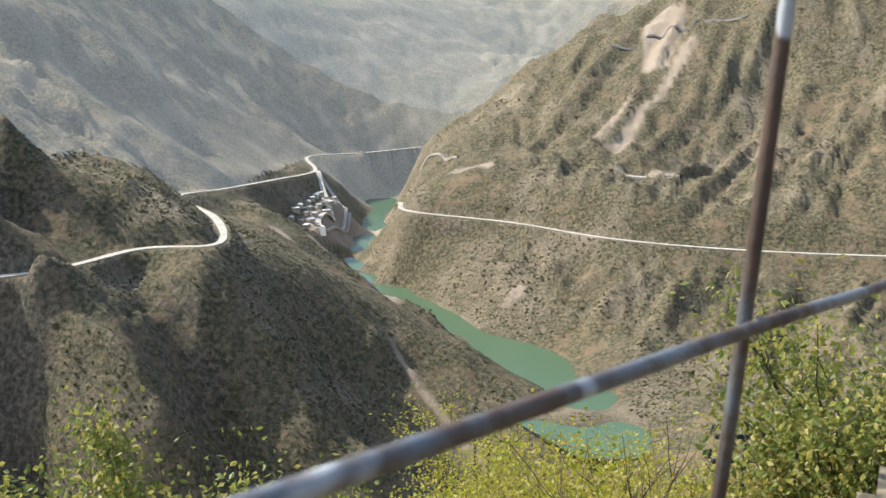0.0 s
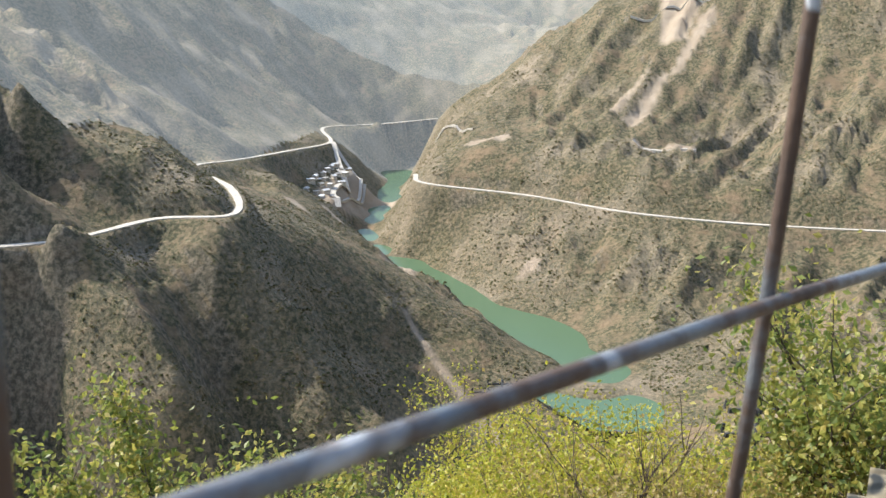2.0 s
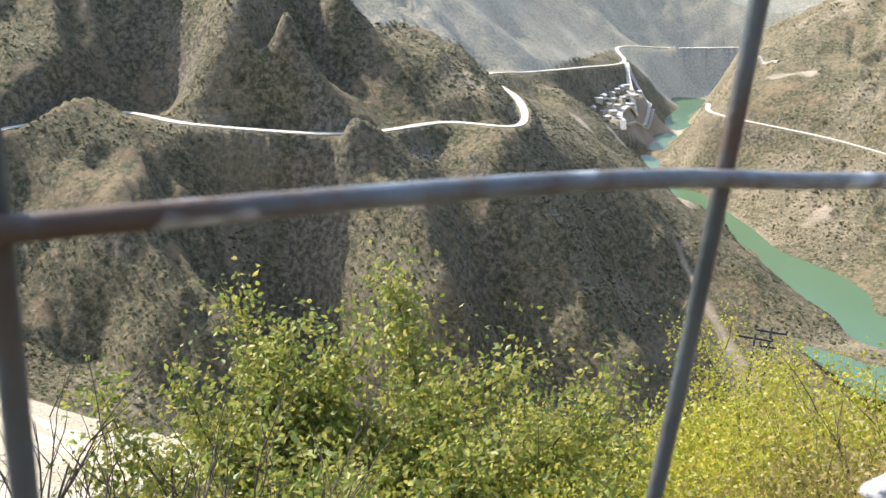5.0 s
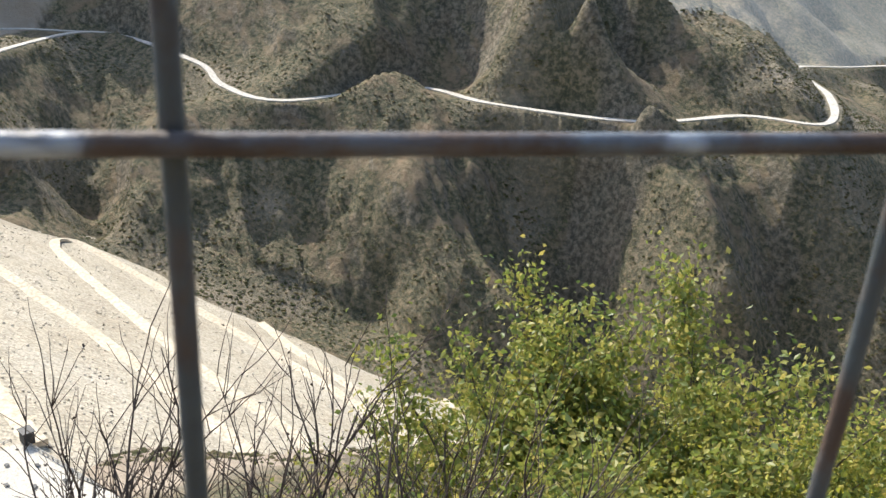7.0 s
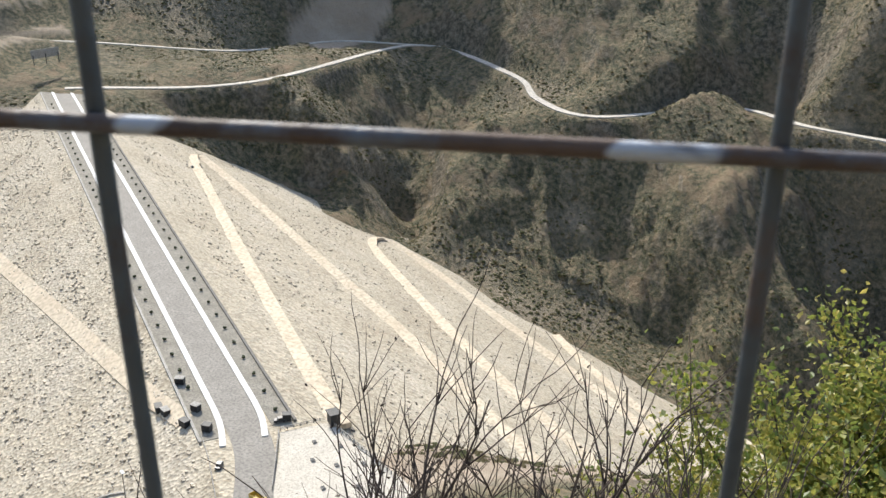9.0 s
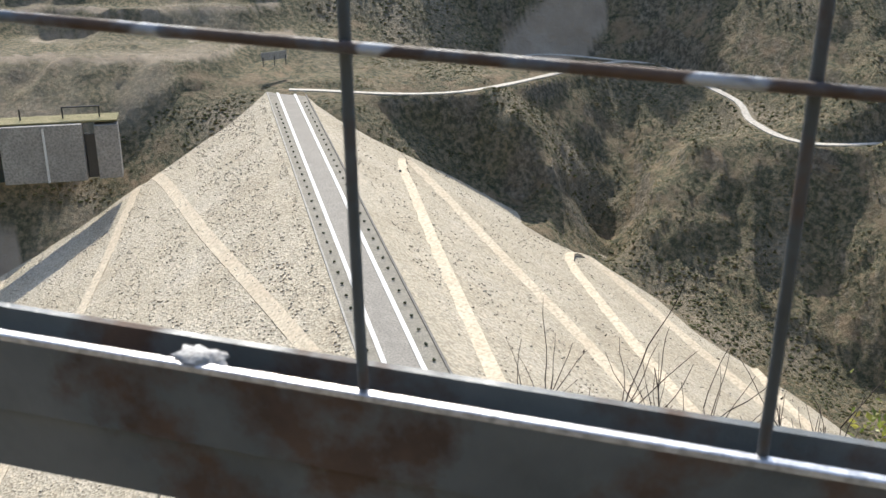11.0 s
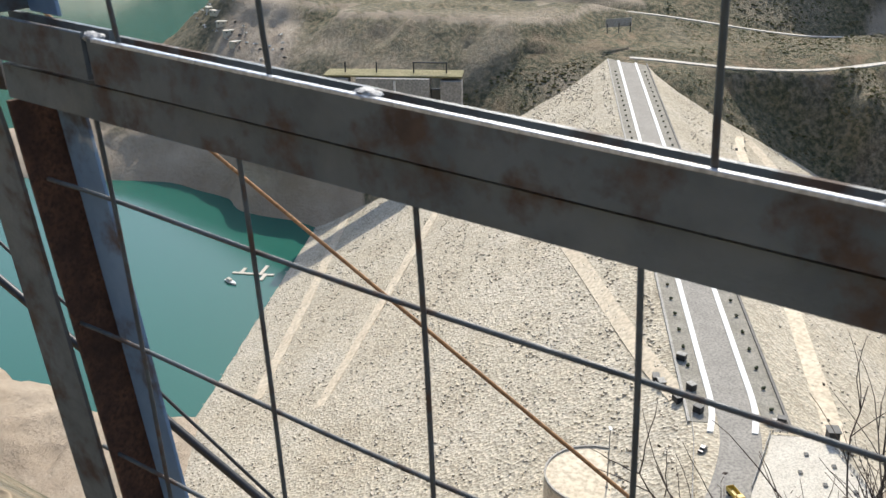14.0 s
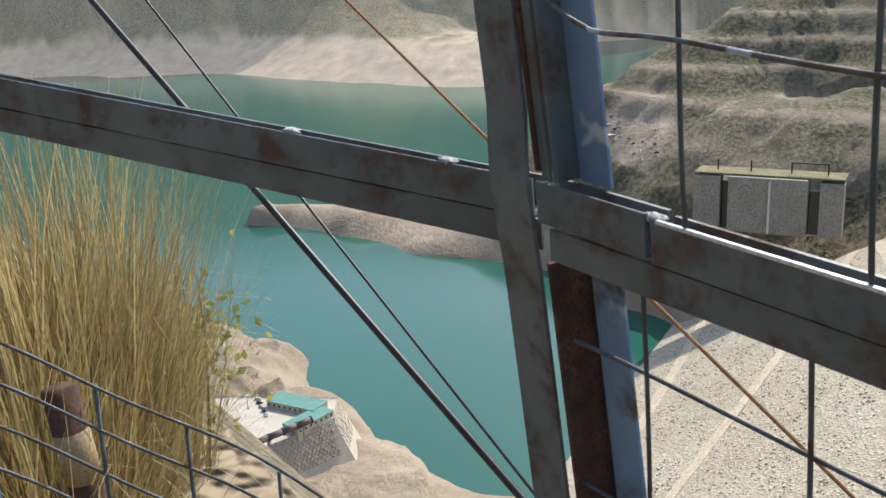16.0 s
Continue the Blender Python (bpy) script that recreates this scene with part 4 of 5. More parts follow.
# intake tower
def intake():
    a0, s0 = 528.0, -194.0
    t = thing("intake_tower", crest_to_world(a0, s0, -48), "broad grey concrete intake tower with dark gate slots", "intake tower", "", "", AXIS)
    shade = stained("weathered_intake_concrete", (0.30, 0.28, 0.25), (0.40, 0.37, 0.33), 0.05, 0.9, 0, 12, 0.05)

    def wall(name, x, y, w, d, h, mat, label=""):
        bm = bmesh.new()
        box(bm, (w, d, h), at(x, y, h / 2), 0.5)
        return part(name, bm, mat, t, label)
    wall("main_wall", 0, 4, 14, 62, 46, shade)
    wall("side_wall", 2, -45, 12, 18, 44, shade)
    wall("side_wall", 2, 53, 12, 22, 45, shade)
    wall("gate_slot", 4, -31.5, 4, 9, 36, GLASSDARK, "deep dark gate slot")
    wall("gate_slot", 4, 38.6, 4, 7, 40, GLASSDARK, "deep dark gate slot")
    wall("deck", 11, 5, 26, 118, 1.6, stained("weedy_deck", (0.20, 0.18, 0.08), (0.30, 0.26, 0.14), 0.1, 0.95, 0, 9, 0.02, place)).location.z = 46.0
    wall("gauge_strip", -7.4, 2, 0.4, 1.8, 44, WHITE, "white painted water gauge strip")
    for y in (-40, -12, 20, 47):
        wall("hoist_post", 10, y, 1.2, 1.2, 9, DARKSTEEL).location.z = 47.6
    wall("hoist_beam", 10, -26, 1.4, 30, 1.2, DARKSTEEL).location.z = 56.0


intake()


# billboard on the hillside above the far abutment
def billboard(pos, rz):
    t = thing("billboard", pos, "grey framed sign board with rows of unreadable pale marks", "billboard", "", "", rz)
    bm = bmesh.new()
    box(bm, (27, 0.5, 7.5), at(0, 0, 6), 0.1)
    part("board", bm, CONCRETE, t)
    for k in range(6):
        bm = bmesh.new()
        box(bm, (2.6, 0.2, 3.2), at(-10 + 4 * k, -0.36, 6), 0.1)
        part("mark", bm, WHITE, t)
    for x in (-12, 0, 12):
        bm = bmesh.new()
        box(bm, (0.6, 0.6, 9), at(x, 0.6, 1.0))
        part("post", bm, DARKSTEEL, t)


bx, by = -905.0, 240.0
billboard((bx, by, float(land_height([bx], [by])[0]) + 14), -75 + 0)

# parking area on the headland
g = random.Random(5)
for k in range(34):
    f = g.random()
    x, y = -985 - 190 * f + g.uniform(-14, 14), -68 - 115 * f + g.uniform(-14, 14)
    z = float(land_height([x], [y])[0])
    car((x, y, z + 0.1), g.uniform(0, 360), CAR_WHITE if k % 4 else CAR_DARK, "white vehicle parked on the bare headland" if k % 4 else "dark vehicle parked on the bare headland", "vehicles on the headland")


def shed(pos, rz, size, wall_mat, roof_mat, label, group, flat=False):
    w, d, h = size
    t = thing("building", pos, label, "building", group, "", rz)
    bm = bmesh.new()
    box(bm, (w, d, h + 6), at(0, 0, h / 2 - 3), 0.05)
    part("wall", bm, wall_mat, t)
    bm = bmesh.new()
    if flat:
        box(bm, (w + 0.6, d + 0.6, 0.4), at(0, 0, h + 0.2), 0.05)
    else:
        vs = [bm.verts.new(v) for v in ((-w / 2 - .5, -d / 2 - .5, h), (w / 2 + .5, -d / 2 - .5, h), (w / 2 + .5, d / 2 + .5, h), (-w / 2 - .5, d / 2 + .5, h), (-w / 2 - .5, 0, h + d * .28), (w / 2 + .5, 0, h + d * .28))]
        for f in ((0, 1, 5, 4), (2, 3, 4, 5), (0, 4, 3), (1, 2, 5), (3, 2, 1, 0)):
            bm.faces.new([vs[k] for k in f])
    part("roof", bm, roof_mat, t)
    n = max(1, int(w / 4))
    for k in range(n):
        for sy in (-1, 1):
            bm = bmesh.new()
            box(bm, (1.4, 0.12, 1.3), at(-w / 2 + (k + 0.5) * w / n, sy * (d / 2 + 0.03), h * 0.55), 0.02)
            part("window", bm, GLASSDARK, t)
    return t


for k in range(5):
    x, y = -1150 + 22 * k, -165 + 9 * k
    shed((x, y, float(land_height([x], [y])[0])), 20 + 30 * k, (11, 7, 3.4), PLASTER, PLASTER, "low white site hut on the bare headland", "site huts", True)
# settlement above the river bend
for k in range(24):
    f = k / 23
    x, y = -248 + 16 * math.sin(k * 2.1) + 26 * f, 1595 + 220 * f
    shed((x, y, float(land_height([x], [y])[0]) + 0.5), 60 + 25 * math.sin(k), (11 + 3 * math.sin(k * 1.7), 8, 3.4 + 1.2 * (k % 3)), PLASTER, WHITE if k % 3 else CONCRETE,
         "white flat-roofed house on the river terrace" if k % 2 else "white house with a pale gabled roof by the river", "houses of the settlement", k % 2 == 1)


# floating dock and boat
def dock():
    t = thing("floating_dock", (-722, -90, LAKE_Z), "white floating pontoon dock near the dam face", "dock", "", "", 75)
    for k, (x, y, w, d) in enumerate(((0, 0, 34, 3), (6, 8, 3, 18), (-10, 5, 3, 10), (10, -6, 3, 10))):
        bm = bmesh.new()
        box(bm, (w, d, 0.9), at(x, y, 0.35 + 0.01 * k), 0.15)
        part("pontoon", bm, PLASTER, t)
    t = thing("boat", (-708, -106, LAKE_Z), "white motor boat moored at the pontoon", "boat", "", "", 40)
    bm = bmesh.new()
    sec = []
    for x, w in ((-6, 1.9), (-2, 2.2), (2, 2.0), (5, 1.2), (7.5, 0.05)):
        sec.append([bm.verts.new((x, y, z)) for y, z in ((-w, 1.4), (-w * 0.7, -0.3), (w * 0.7, -0.3), (w, 1.4))])
    for p, q in zip(sec[:-1], sec[1:]):
        for k in range(4):
            bm.faces.new((p[k], p[(k + 1) % 4], q[(k + 1) % 4], q[k]))
    bm.faces.new(sec[0][::-1])
    part("hull", bm, WHITE, t)
    bm = bmesh.new()
    box(bm, (5, 2.6, 1.8), at(-1.5, 0, 2.2), 0.3)
    part("cabin", bm, PLASTER, t)


dock()


# lakeside platform with green roofs
def lakeside():
    z = -86.0
    c = [(-531, -236), (-518, -312), (-496, -338), (-447, -298), (-462, -252), (-505, -228)]
    n = len(c)
    m = (sum(x for x, _ in c) / n, sum(y for _, y in c) / n)
    top = [(x, y, z) for x, y in c]
    low = [(m[0] + (x - m[0]) * 1.28, m[1] + (y - m[1]) * 1.28, z - 34) for x, y in c]
    tagged(mesh_object("platform", top + low, [tuple(range(n))] + [(k, n + k, n + (k + 1) % n, (k + 1) % n) for k in range(n)], PLASTER), "pale paved lakeside platform on a rock revetment", "platform", kind="structure")
    rev = thing("revetment", (c[0][0], c[0][1], z), "sloping revetment of squared pale stone blocks", "revetment")
    inv = rev.matrix_world.inverted()
    bm = bmesh.new()
    box(bm, (2.9, 1.9, 1.3), Matrix(), 0.18)
    me = bpy.data.meshes.new("block")
    bm.to_mesh(me)
    bm.free()
    me.materials.append(ROCKBLOCK)
    g = random.Random(3)
    for e in (4, 5, 0):
        p, q, pl, ql = Vector(top[e]), Vector(top[(e + 1) % n]), Vector(low[e]), Vector(low[(e + 1) % n])
        d = (q - p).normalized()
        down = ((pl + ql) / 2 - (p + q) / 2).normalized()
        nn = d.cross(down).normalized()
        rot = Matrix((d, down, nn)).transposed().to_4x4()
        for r in range(11):
            n2 = int((q - p).length / 3.1)
            for k in range(n2):
                ob = new("block", me)
                ob.parent = rev
                w = p + d * ((k + 0.5 + 0.5 * (r % 2)) * 3.1 + g.uniform(-.1, .1)) + down * (1 + r * 2.1) + nn * g.uniform(-0.2, 0.35)
                ob.matrix_local = inv @ Matrix.Translation(w) @ rot
    for pos, rz, size in (((-515, -256, z), 78, (36, 15, 4.0)), ((-496, -240, z), 158, (30, 13, 3.6))):
        shed(pos, rz, size, PLASTER, GREENROOF, "low building with a green sheet roof by the water", "lakeside buildings", True)
    for k in range(5):
        car((-500 - 5 * k, -270 - 4 * k, z + 0.05), 30 + 20 * k, CAR_DARK if k % 2 else CAR_WHITE, "vehicle parked on the lakeside platform", "vehicles on the platform")
    railing([(x, y, z) for x, y in (c[1], c[2])], 1.3, 3.0, "low white railing along the platform's lake edge", "platform railings")
    railing([(x, y, z) for x, y in (c[0], c[1])], 1.3, 3.0, "low white railing along the platform's lake edge", "platform railings")
    for k in range(2):
        lamp_post((-513 + 6 * k, -272 - 14 * k, z), 9, "thin dark pole standing on the platform", "platform poles")


lakeside()


def long_pipe(a, b, radius, label):
    t = thing("pipeline", a, label, "pipe")
    d = Vector(b) - Vector(a)
    rot = d.to_track_quat("Z", "X").to_matrix().to_4x4()
    n = 6
    for k in range(n):
        bm = bmesh.new()
        bmesh.ops.create_cone(bm, cap_ends=True, segments=16, radius1=radius, radius2=radius, depth=d.length / n - 0.3, matrix=rot @ at(0, 0, d.length * (k + 0.5) / n))
        part("pipe_length", bm, PIPE, t, "", True)
    for k in range(n + 1):
        bm = bmesh.new()
        bmesh.ops.create_cone(bm, cap_ends=True, segments=16, radius1=radius * 1.2, radius2=radius * 1.2, depth=0.5, matrix=rot @ at(0, 0, d.length * k / n))
        part("flange_ring", bm, DARKSTEEL, t)
    for k in (0.1, 0.5, 0.9):
        bm = bmesh.new()
        p = d * k
        box(bm, (1.6, 1.6, 16), at(p.x, p.y, p.z - 8 - radius), 0.1)
        part("support", bm, CONCRETE, t)


PIPE = stained("weathered_brown_pipe", (0.11, 0.085, 0.075), (0.19, 0.15, 0.13), 0.4, 0.7, 0.2, 9, 0.02, place)
long_pipe((-440, -267, -82), (-489, -235, -80), 2.0, "long brown steel pipe beside the lakeside platform")

for k, (a, s) in enumerate(((-14, 18), (-20, 25), (-24, 14), (-30, 20), (-33, 28), (-40, 12), (-44, 22), (-50, 6))):
    hatch = thing("plaza_hatch", crest_to_world(a, s, 0.35), "low dark steel hatch box on the pale plaza", "hatch", "plaza hatches", "", AXIS)
    bm = bmesh.new()
    box(bm, (1.8, 1.3, 0.5), at(0, 0, 0.25), 0.04)
    part("frame", bm, CONCRETE, hatch)
    bm = bmesh.new()
    box(bm, (1.6, 1.1, 0.12), at(0, 0, 0.56), 0.03)
    part("lid", bm, DARKSTEEL, hatch)


# ---- scrub on the slopes ----
def scrub():
    g = np.random.RandomState(21)
    n = 420000
    az = np.radians(g.uniform(-104, 27, n))
    r = 300 + 1600 * g.rand(n) ** 0.85
    x, y = r * np.sin(az), r * np.cos(az)
    z = land_height(x, y)
    clump = fractal(x, y, 60, 4)
    dz, a, s = dam_height(x, y)
    keep = (z > np.where(y < 60, -70, RIVER_Z + 3)) & ((a < -10) | (a > L + 15) | (z > dz + 1)) & (clump + 0.3 * (g.rand(n) - 0.5) > 0.46)
    keep &= (x > -880) | (y > 320)
    keep &= y < np.interp(x, NORTH_X, NORTH_Y)
    keep &= g.rand(n) < 0.85
    for k in ROADS:
        keep &= line_gap(x, y, ROAD_CURVES[k])[0] > 7
    for p0, p1, w0, w1 in SLIPS:
        keep &= line_gap(x, y, [(*p0, 0), (*p1, 0)])[0] > max(w0, w1) * 0.9
    x, y, z, clump = x[keep], y[keep], z[keep], clump[keep]
    n = len(x)
    # low lumpy dome
    base = np.array([(math.cos(t), math.sin(t), -0.4) for t in np.arange(4) * 1.5708] + [(0.75 * math.cos(t + 0.7), 0.75 * math.sin(t + 0.7), 0.75) for t in np.arange(4) * 1.5708])
    tri = np.array([(0, 1, 4), (1, 5, 4), (1, 2, 5), (2, 6, 5), (2, 3, 6), (3, 7, 6), (3, 0, 7), (0, 4, 7), (4, 5, 6), (4, 6, 7)])
    size = ((0.55 + 1.5 * g.rand(n) ** 3) * (0.5 + 0.9 * clump))[:, None, None]
    ang = g.rand(n) * 6.28
    c, s = np.cos(ang)[:, None], np.sin(ang)[:, None]
    V = base[None] * (1 + 0.6 * (g.rand(n, 8, 3) - 0.5)) * size
    V = np.stack([V[..., 0] * c - V[..., 1] * s, V[..., 0] * s + V[..., 1] * c, V[..., 2] * g.uniform(0.3, 0.6, (n, 1))], -1)
    V += np.stack([x, y, z], -1)[:, None]
    F = (tri[None] + 8 * np.arange(n)[:, None, None]).reshape(-1, 3)
    m, nt, b = nodes_of("scrub_leaves", 0.95)
    geo = nt.nodes.new("ShaderNodeNewGeometry")
    col = ramp(nt, geo.outputs["Random Per Island"], [(0.0, (0.11, 0.125, 0.055)), (0.35, (0.155, 0.16, 0.07)), (0.65, (0.21, 0.185, 0.09)), (1.0, (0.27, 0.22, 0.12))])
    f = noise_node(nt, 1.6, 4, 0.7, place(nt))
    col = mix(nt, ramp(nt, f, [(0.35, (0.45, 0.45, 0.45)), (0.6, (1.1, 1.1, 1.1))]), (0.1, 0.105, 0.05), col)
    link(nt, col, b.inputs["Base Color"])
    bump(nt, b, f, 1.0, 0.8)
    tr = nt.nodes.new("ShaderNodeBsdfTranslucent")
    link(nt, col, tr.inputs["Color"])
    ms = nt.nodes.new("ShaderNodeMixShader")
    ms.inputs[0].default_value = 0.6
    link(nt, b.outputs[0], ms.inputs[1])
    link(nt, tr.outputs[0], ms.inputs[2])
    link(nt, ms.outputs[0], nt.nodes["Material Output"].inputs[0])
    me = mesh_object("scrub", V.reshape(-1, 3), F, m)
    return tagged(me, "dark olive scrub scattered over the dry slopes", "scrub", kind="stuff")


scrub()


import functools


# ---- the lookout's fence ----
# its own frame: u along it to the right, v outwards, w up
ORIGIN = Vector((-0.5147, -0.3954, 179.7267))
F_U, F_V, F_W = Vector((0.6208, 0.7826, -0.0464)), Vector((-0.7835, 0.6214, 0.0)), Vector((0.0442, -0.0351, 0.9984))
RIGHT = Matrix((F_U, F_V, F_W)).transposed().to_4x4()
RIGHT.translation = ORIGIN
L_U = Vector((0.1724, 0.9775, -0.1219))
L_V = Vector((-0.985, 0.174, 0.0))
LEFT = Matrix((L_U, L_V, F_W)).transposed().to_4x4()
LEFT.translation = ORIGIN + F_U * -0.32


EYE16 = Vector((0.117, -0.448, 180.063))


def paint_steel(name, base, light, rust_amount=0.5, wear=90.0, flakes=0.0):
    """Old grey-blue paint over steel, with rust coming through and pale chips."""
    m, nt, b = nodes_of(name, 0.55, 0.0)
    co = place(nt)
    col = ramp(nt, noise_node(nt, 14, 4, 0.6, co), [(0.35, base), (0.65, light)])
    rust = ramp(nt, noise_node(nt, 26, 6, 0.65, co), [(0.3, (0.06, 0.04, 0.03)), (0.7, (0.125, 0.08, 0.055))])
    f = noise_node(nt, wear * 0.22, 5, 0.62, co)
    col = mix(nt, ramp(nt, f, [(0.58 - 0.2 * rust_amount, (0, 0, 0)), (0.72 - 0.2 * rust_amount, (1, 1, 1))]), col, rust)
    if flakes:
        w = noise_node(nt, wear * 0.25, 3, 0.5, co)
        col = mix(nt, ramp(nt, w, [(0.66 - flakes, (0, 0, 0)), (0.70 - flakes, (1, 1, 1))]), col, (0.44, 0.47, 0.5))
    link(nt, col, b.inputs["Base Color"])
    rr = ramp(nt, f, [(0.4, (0.32, 0.32, 0.32)), (0.65, (0.85, 0.85, 0.85))])
    link(nt, rr, b.inputs["Roughness"])
    bump(nt, b, noise_node(nt, wear * 2, 5, 0.65, co), 0.5, 0.0012)
    return m


GREYPAINT = paint_steel("grey_painted_angle", (0.085, 0.10, 0.104), (0.142, 0.158, 0.16), 0.4)
BLUEPAINT = paint_steel("blue_painted_angle", (0.13, 0.21, 0.32), (0.19, 0.29, 0.42), 0.2, 60, 0.02)
RUST = stained("rusted_steel", (0.06, 0.03, 0.02), (0.15, 0.07, 0.04), 30, 0.9, 0.0, 8, 0.002, place)
WIREPAINT = paint_steel("chipped_wire", (0.09, 0.11, 0.125), (0.19, 0.22, 0.25), 0.9, 110, 0.035)
WIREDARK = paint_steel("dark_wire", (0.045, 0.052, 0.055), (0.10, 0.115, 0.12), 0.35, 130)
WELD = stained("pale_weld_spatter", (0.34, 0.335, 0.32), (0.56, 0.55, 0.53), 60, 0.6, 0.0, 6, 0.003, place)


def tube(bm, pts, radius, sides=8, taper=None):
    rings = []
    n = len(pts)
    for k, p in enumerate(pts):
        p = Vector(p)
        d = (Vector(pts[min(k + 1, n - 1)]) - Vector(pts[max(k - 1, 0)])).normalized()
        e = d.orthogonal().normalized() if abs(d.z) > 0.9 else d.cross(Vector((0, 0, 1))).normalized()
        f = d.cross(e)
        r = radius if taper is None else radius + (taper - radius) * k / max(1, n - 1)
        rings.append([bm.verts.new(p + (e * math.cos(2 * math.pi * j / sides) + f * math.sin(2 * math.pi * j / sides)) * r) for j in range(sides)])
    for p, q in zip(rings[:-1], rings[1:]):
        for j in range(sides):
            bm.faces.new((p[j], p[(j + 1) % sides], q[(j + 1) % sides], q[j]))
    bm.faces.new(rings[0][::-1])
    bm.faces.new(rings[-1])


def plate(bm, frame_m, u0, u1, v0, v1, w0, w1, shear=0.0, bevel=0.0008, wob=0.0, seed=0):
    """A flat bar between limits of the fence's frame; shear leans it along u with height."""
    r = bmesh.ops.create_cube(bm, size=1.0)
    vs = r["verts"]
    for v in vs:
        w = w0 + (v.co.z + 0.5) * (w1 - w0)
        v.co = Vector((u0 + (v.co.x + 0.5) * (u1 - u0) + shear * (w - 0.1), v0 + (v.co.y + 0.5) * (v1 - v0), w))
    es = list({e for v in vs for e in v.link_edges})
    if bevel:
        vs = bmesh.ops.bevel(bm, geom=es, offset=bevel, segments=2, affect="EDGES", profile=0.5)["verts"]
    for v in {v for v in vs}:
        v.co = frame_m @ v.co


def extrude(bm, frame_m, u0, u1, outline):
    """A rolled section: a closed (v, w) outline drawn out along u."""
    a = [bm.verts.new(frame_m @ Vector((u0, v, w))) for v, w in outline]
    b = [bm.verts.new(frame_m @ Vector((u1, v, w))) for v, w in outline]
    n = len(outline)
    for k in range(n):
        bm.faces.new((a[k], a[(k + 1) % n], b[(k + 1) % n], b[k]))
    bm.faces.new(a[::-1])
    bm.faces.new(b)
    bmesh.ops.recalc_face_normals(bm, faces=bm.faces)


def channel(v, lo, hi, depth=0.03, t=0.004):
    return [(v, lo), (v, hi - 0.001), (v + 0.001, hi), (v + t - 0.001, hi), (v + t, hi - 0.001), (v + t, lo + t), (v + depth - t, lo + t), (v + depth - t, hi - 0.002), (v + depth, hi - 0.002), (v + depth, lo)]


def angle(v, lo, hi, depth=0.03, t=0.004):
    return [(v, lo), (v, hi), (v + depth, hi), (v + depth, hi - t), (v + t, hi - t), (v + t, lo)]


def smooth_wire(ctrl, step=0.02):
    return [tuple(p) for p in soft_curve(ctrl, step)]


def wire_part(name, ctrl, radius, mat, parent, m, label=""):
    bm = bmesh.new()
    tube(bm, [m @ Vector(p) for p in smooth_wire(ctrl)], radius, 10)
    return part(name, bm, mat, parent, label, True)


# right-hand panel
panel = tagged(new("fence"), "grey angle-iron fence panel with welded wire mesh, rusted and chipped", "fence", "lookout fence")
W_TOP, W_LOW = 0.1387, 0.0733
bm = bmesh.new()
extrude(bm, RIGHT, -0.135, 0.84, channel(0.0, 0.1045, W_TOP))
part("upper_rail", bm, GREYPAINT, panel, "grey steel channel rail, open upwards")
bm = bmesh.new()
extrude(bm, RIGHT, -0.262, -0.139, channel(-0.002, 0.107, W_TOP + 0.004))
part("upper_rail", bm, GREYPAINT, panel, "short spliced length of grey channel rail")
bm = bmesh.new()
extrude(bm, RIGHT, -0.255, 0.84, angle(0.004, W_LOW, 0.1015))
part("lower_rail", bm, GREYPAINT, panel, "grey steel angle rail with rust stains")
for k, u in enumerate((-0.137, 0.118, 0.426, 0.73, 1.03)):
    bm = bmesh.new()
    g = random.Random(k)
    r = bmesh.ops.create_icosphere(bm, subdivisions=3, radius=1.0)
    for v in r["verts"]:
        k2 = 0.85 + 0.4 * noise.noise(v.co * 2.3 + Vector((7 * k, 0, 0)))
        v.co = RIGHT @ Vector((u + v.co.x * 0.012 * k2, 0.007 + v.co.y * 0.008 * k2, W_TOP + v.co.z * 0.004 * k2))
    part("weld", bm, WELD, panel, "pale weld spatter and torn tape", True)
# near-white metal strip puts the rail edge's sun highlight into the colour
HIGHLIGHT = stained("bare_metal_highlight", (0.62, 0.63, 0.64), (0.75, 0.76, 0.77), 40, 0.3, 0.6, 6, 0.0005, place)
for m, u0, u1, owner in ((RIGHT, -0.13, 0.84, panel),):
    bm = bmesh.new()
    extrude(bm, m, u0, u1, [(-0.0004, W_TOP - 0.0018), (-0.0004, W_TOP + 0.0004), (0.0002, W_TOP + 0.0009), (0.0036, W_TOP + 0.0009), (0.0043, W_TOP + 0.0003), (0.0043, W_TOP - 0.0018)])
    part("edge_highlight", bm, HIGHLIGHT, owner, "strip of worn bare metal, made pale as the edge's sun highlight")
# upper mesh
for k, (u, lean) in enumerate(((-0.106, -0.02), (0.04, -0.01), (0.337, 0.0), (0.492, 0.01), (0.629, 0.0), (0.766, 0.0), (0.909, 0.01), (1.113, 0.02), (1.40, 0.0), (1.57, 0.0))):
    wire_part("upright_wire", [(u - lean * 0.1, 0.007, 0.109), (u, 0.002, 0.2), (u + lean * 0.1, 0.002 + 0.001 * math.sin(3 * k), 0.45), (u + lean * 0.3, 0.002, 0.8), (u, 0.002, 1.2)], 0.0020, WIREPAINT if k == 7 else WIREDARK, panel, RIGHT)
h1 = [(-0.235, -0.002, 0.292), (-0.19, -0.002, 0.273), (-0.11, -0.002, 0.273), (0.04, -0.002, 0.266), (0.34, -0.002, 0.263), (0.63, -0.002, 0.263), (0.85, -0.002, 0.2628), (0.95, -0.002, 0.256), (1.113, -0.002, 0.245), (1.3, -0.002, 0.232), (1.6, -0.002, 0.23)]
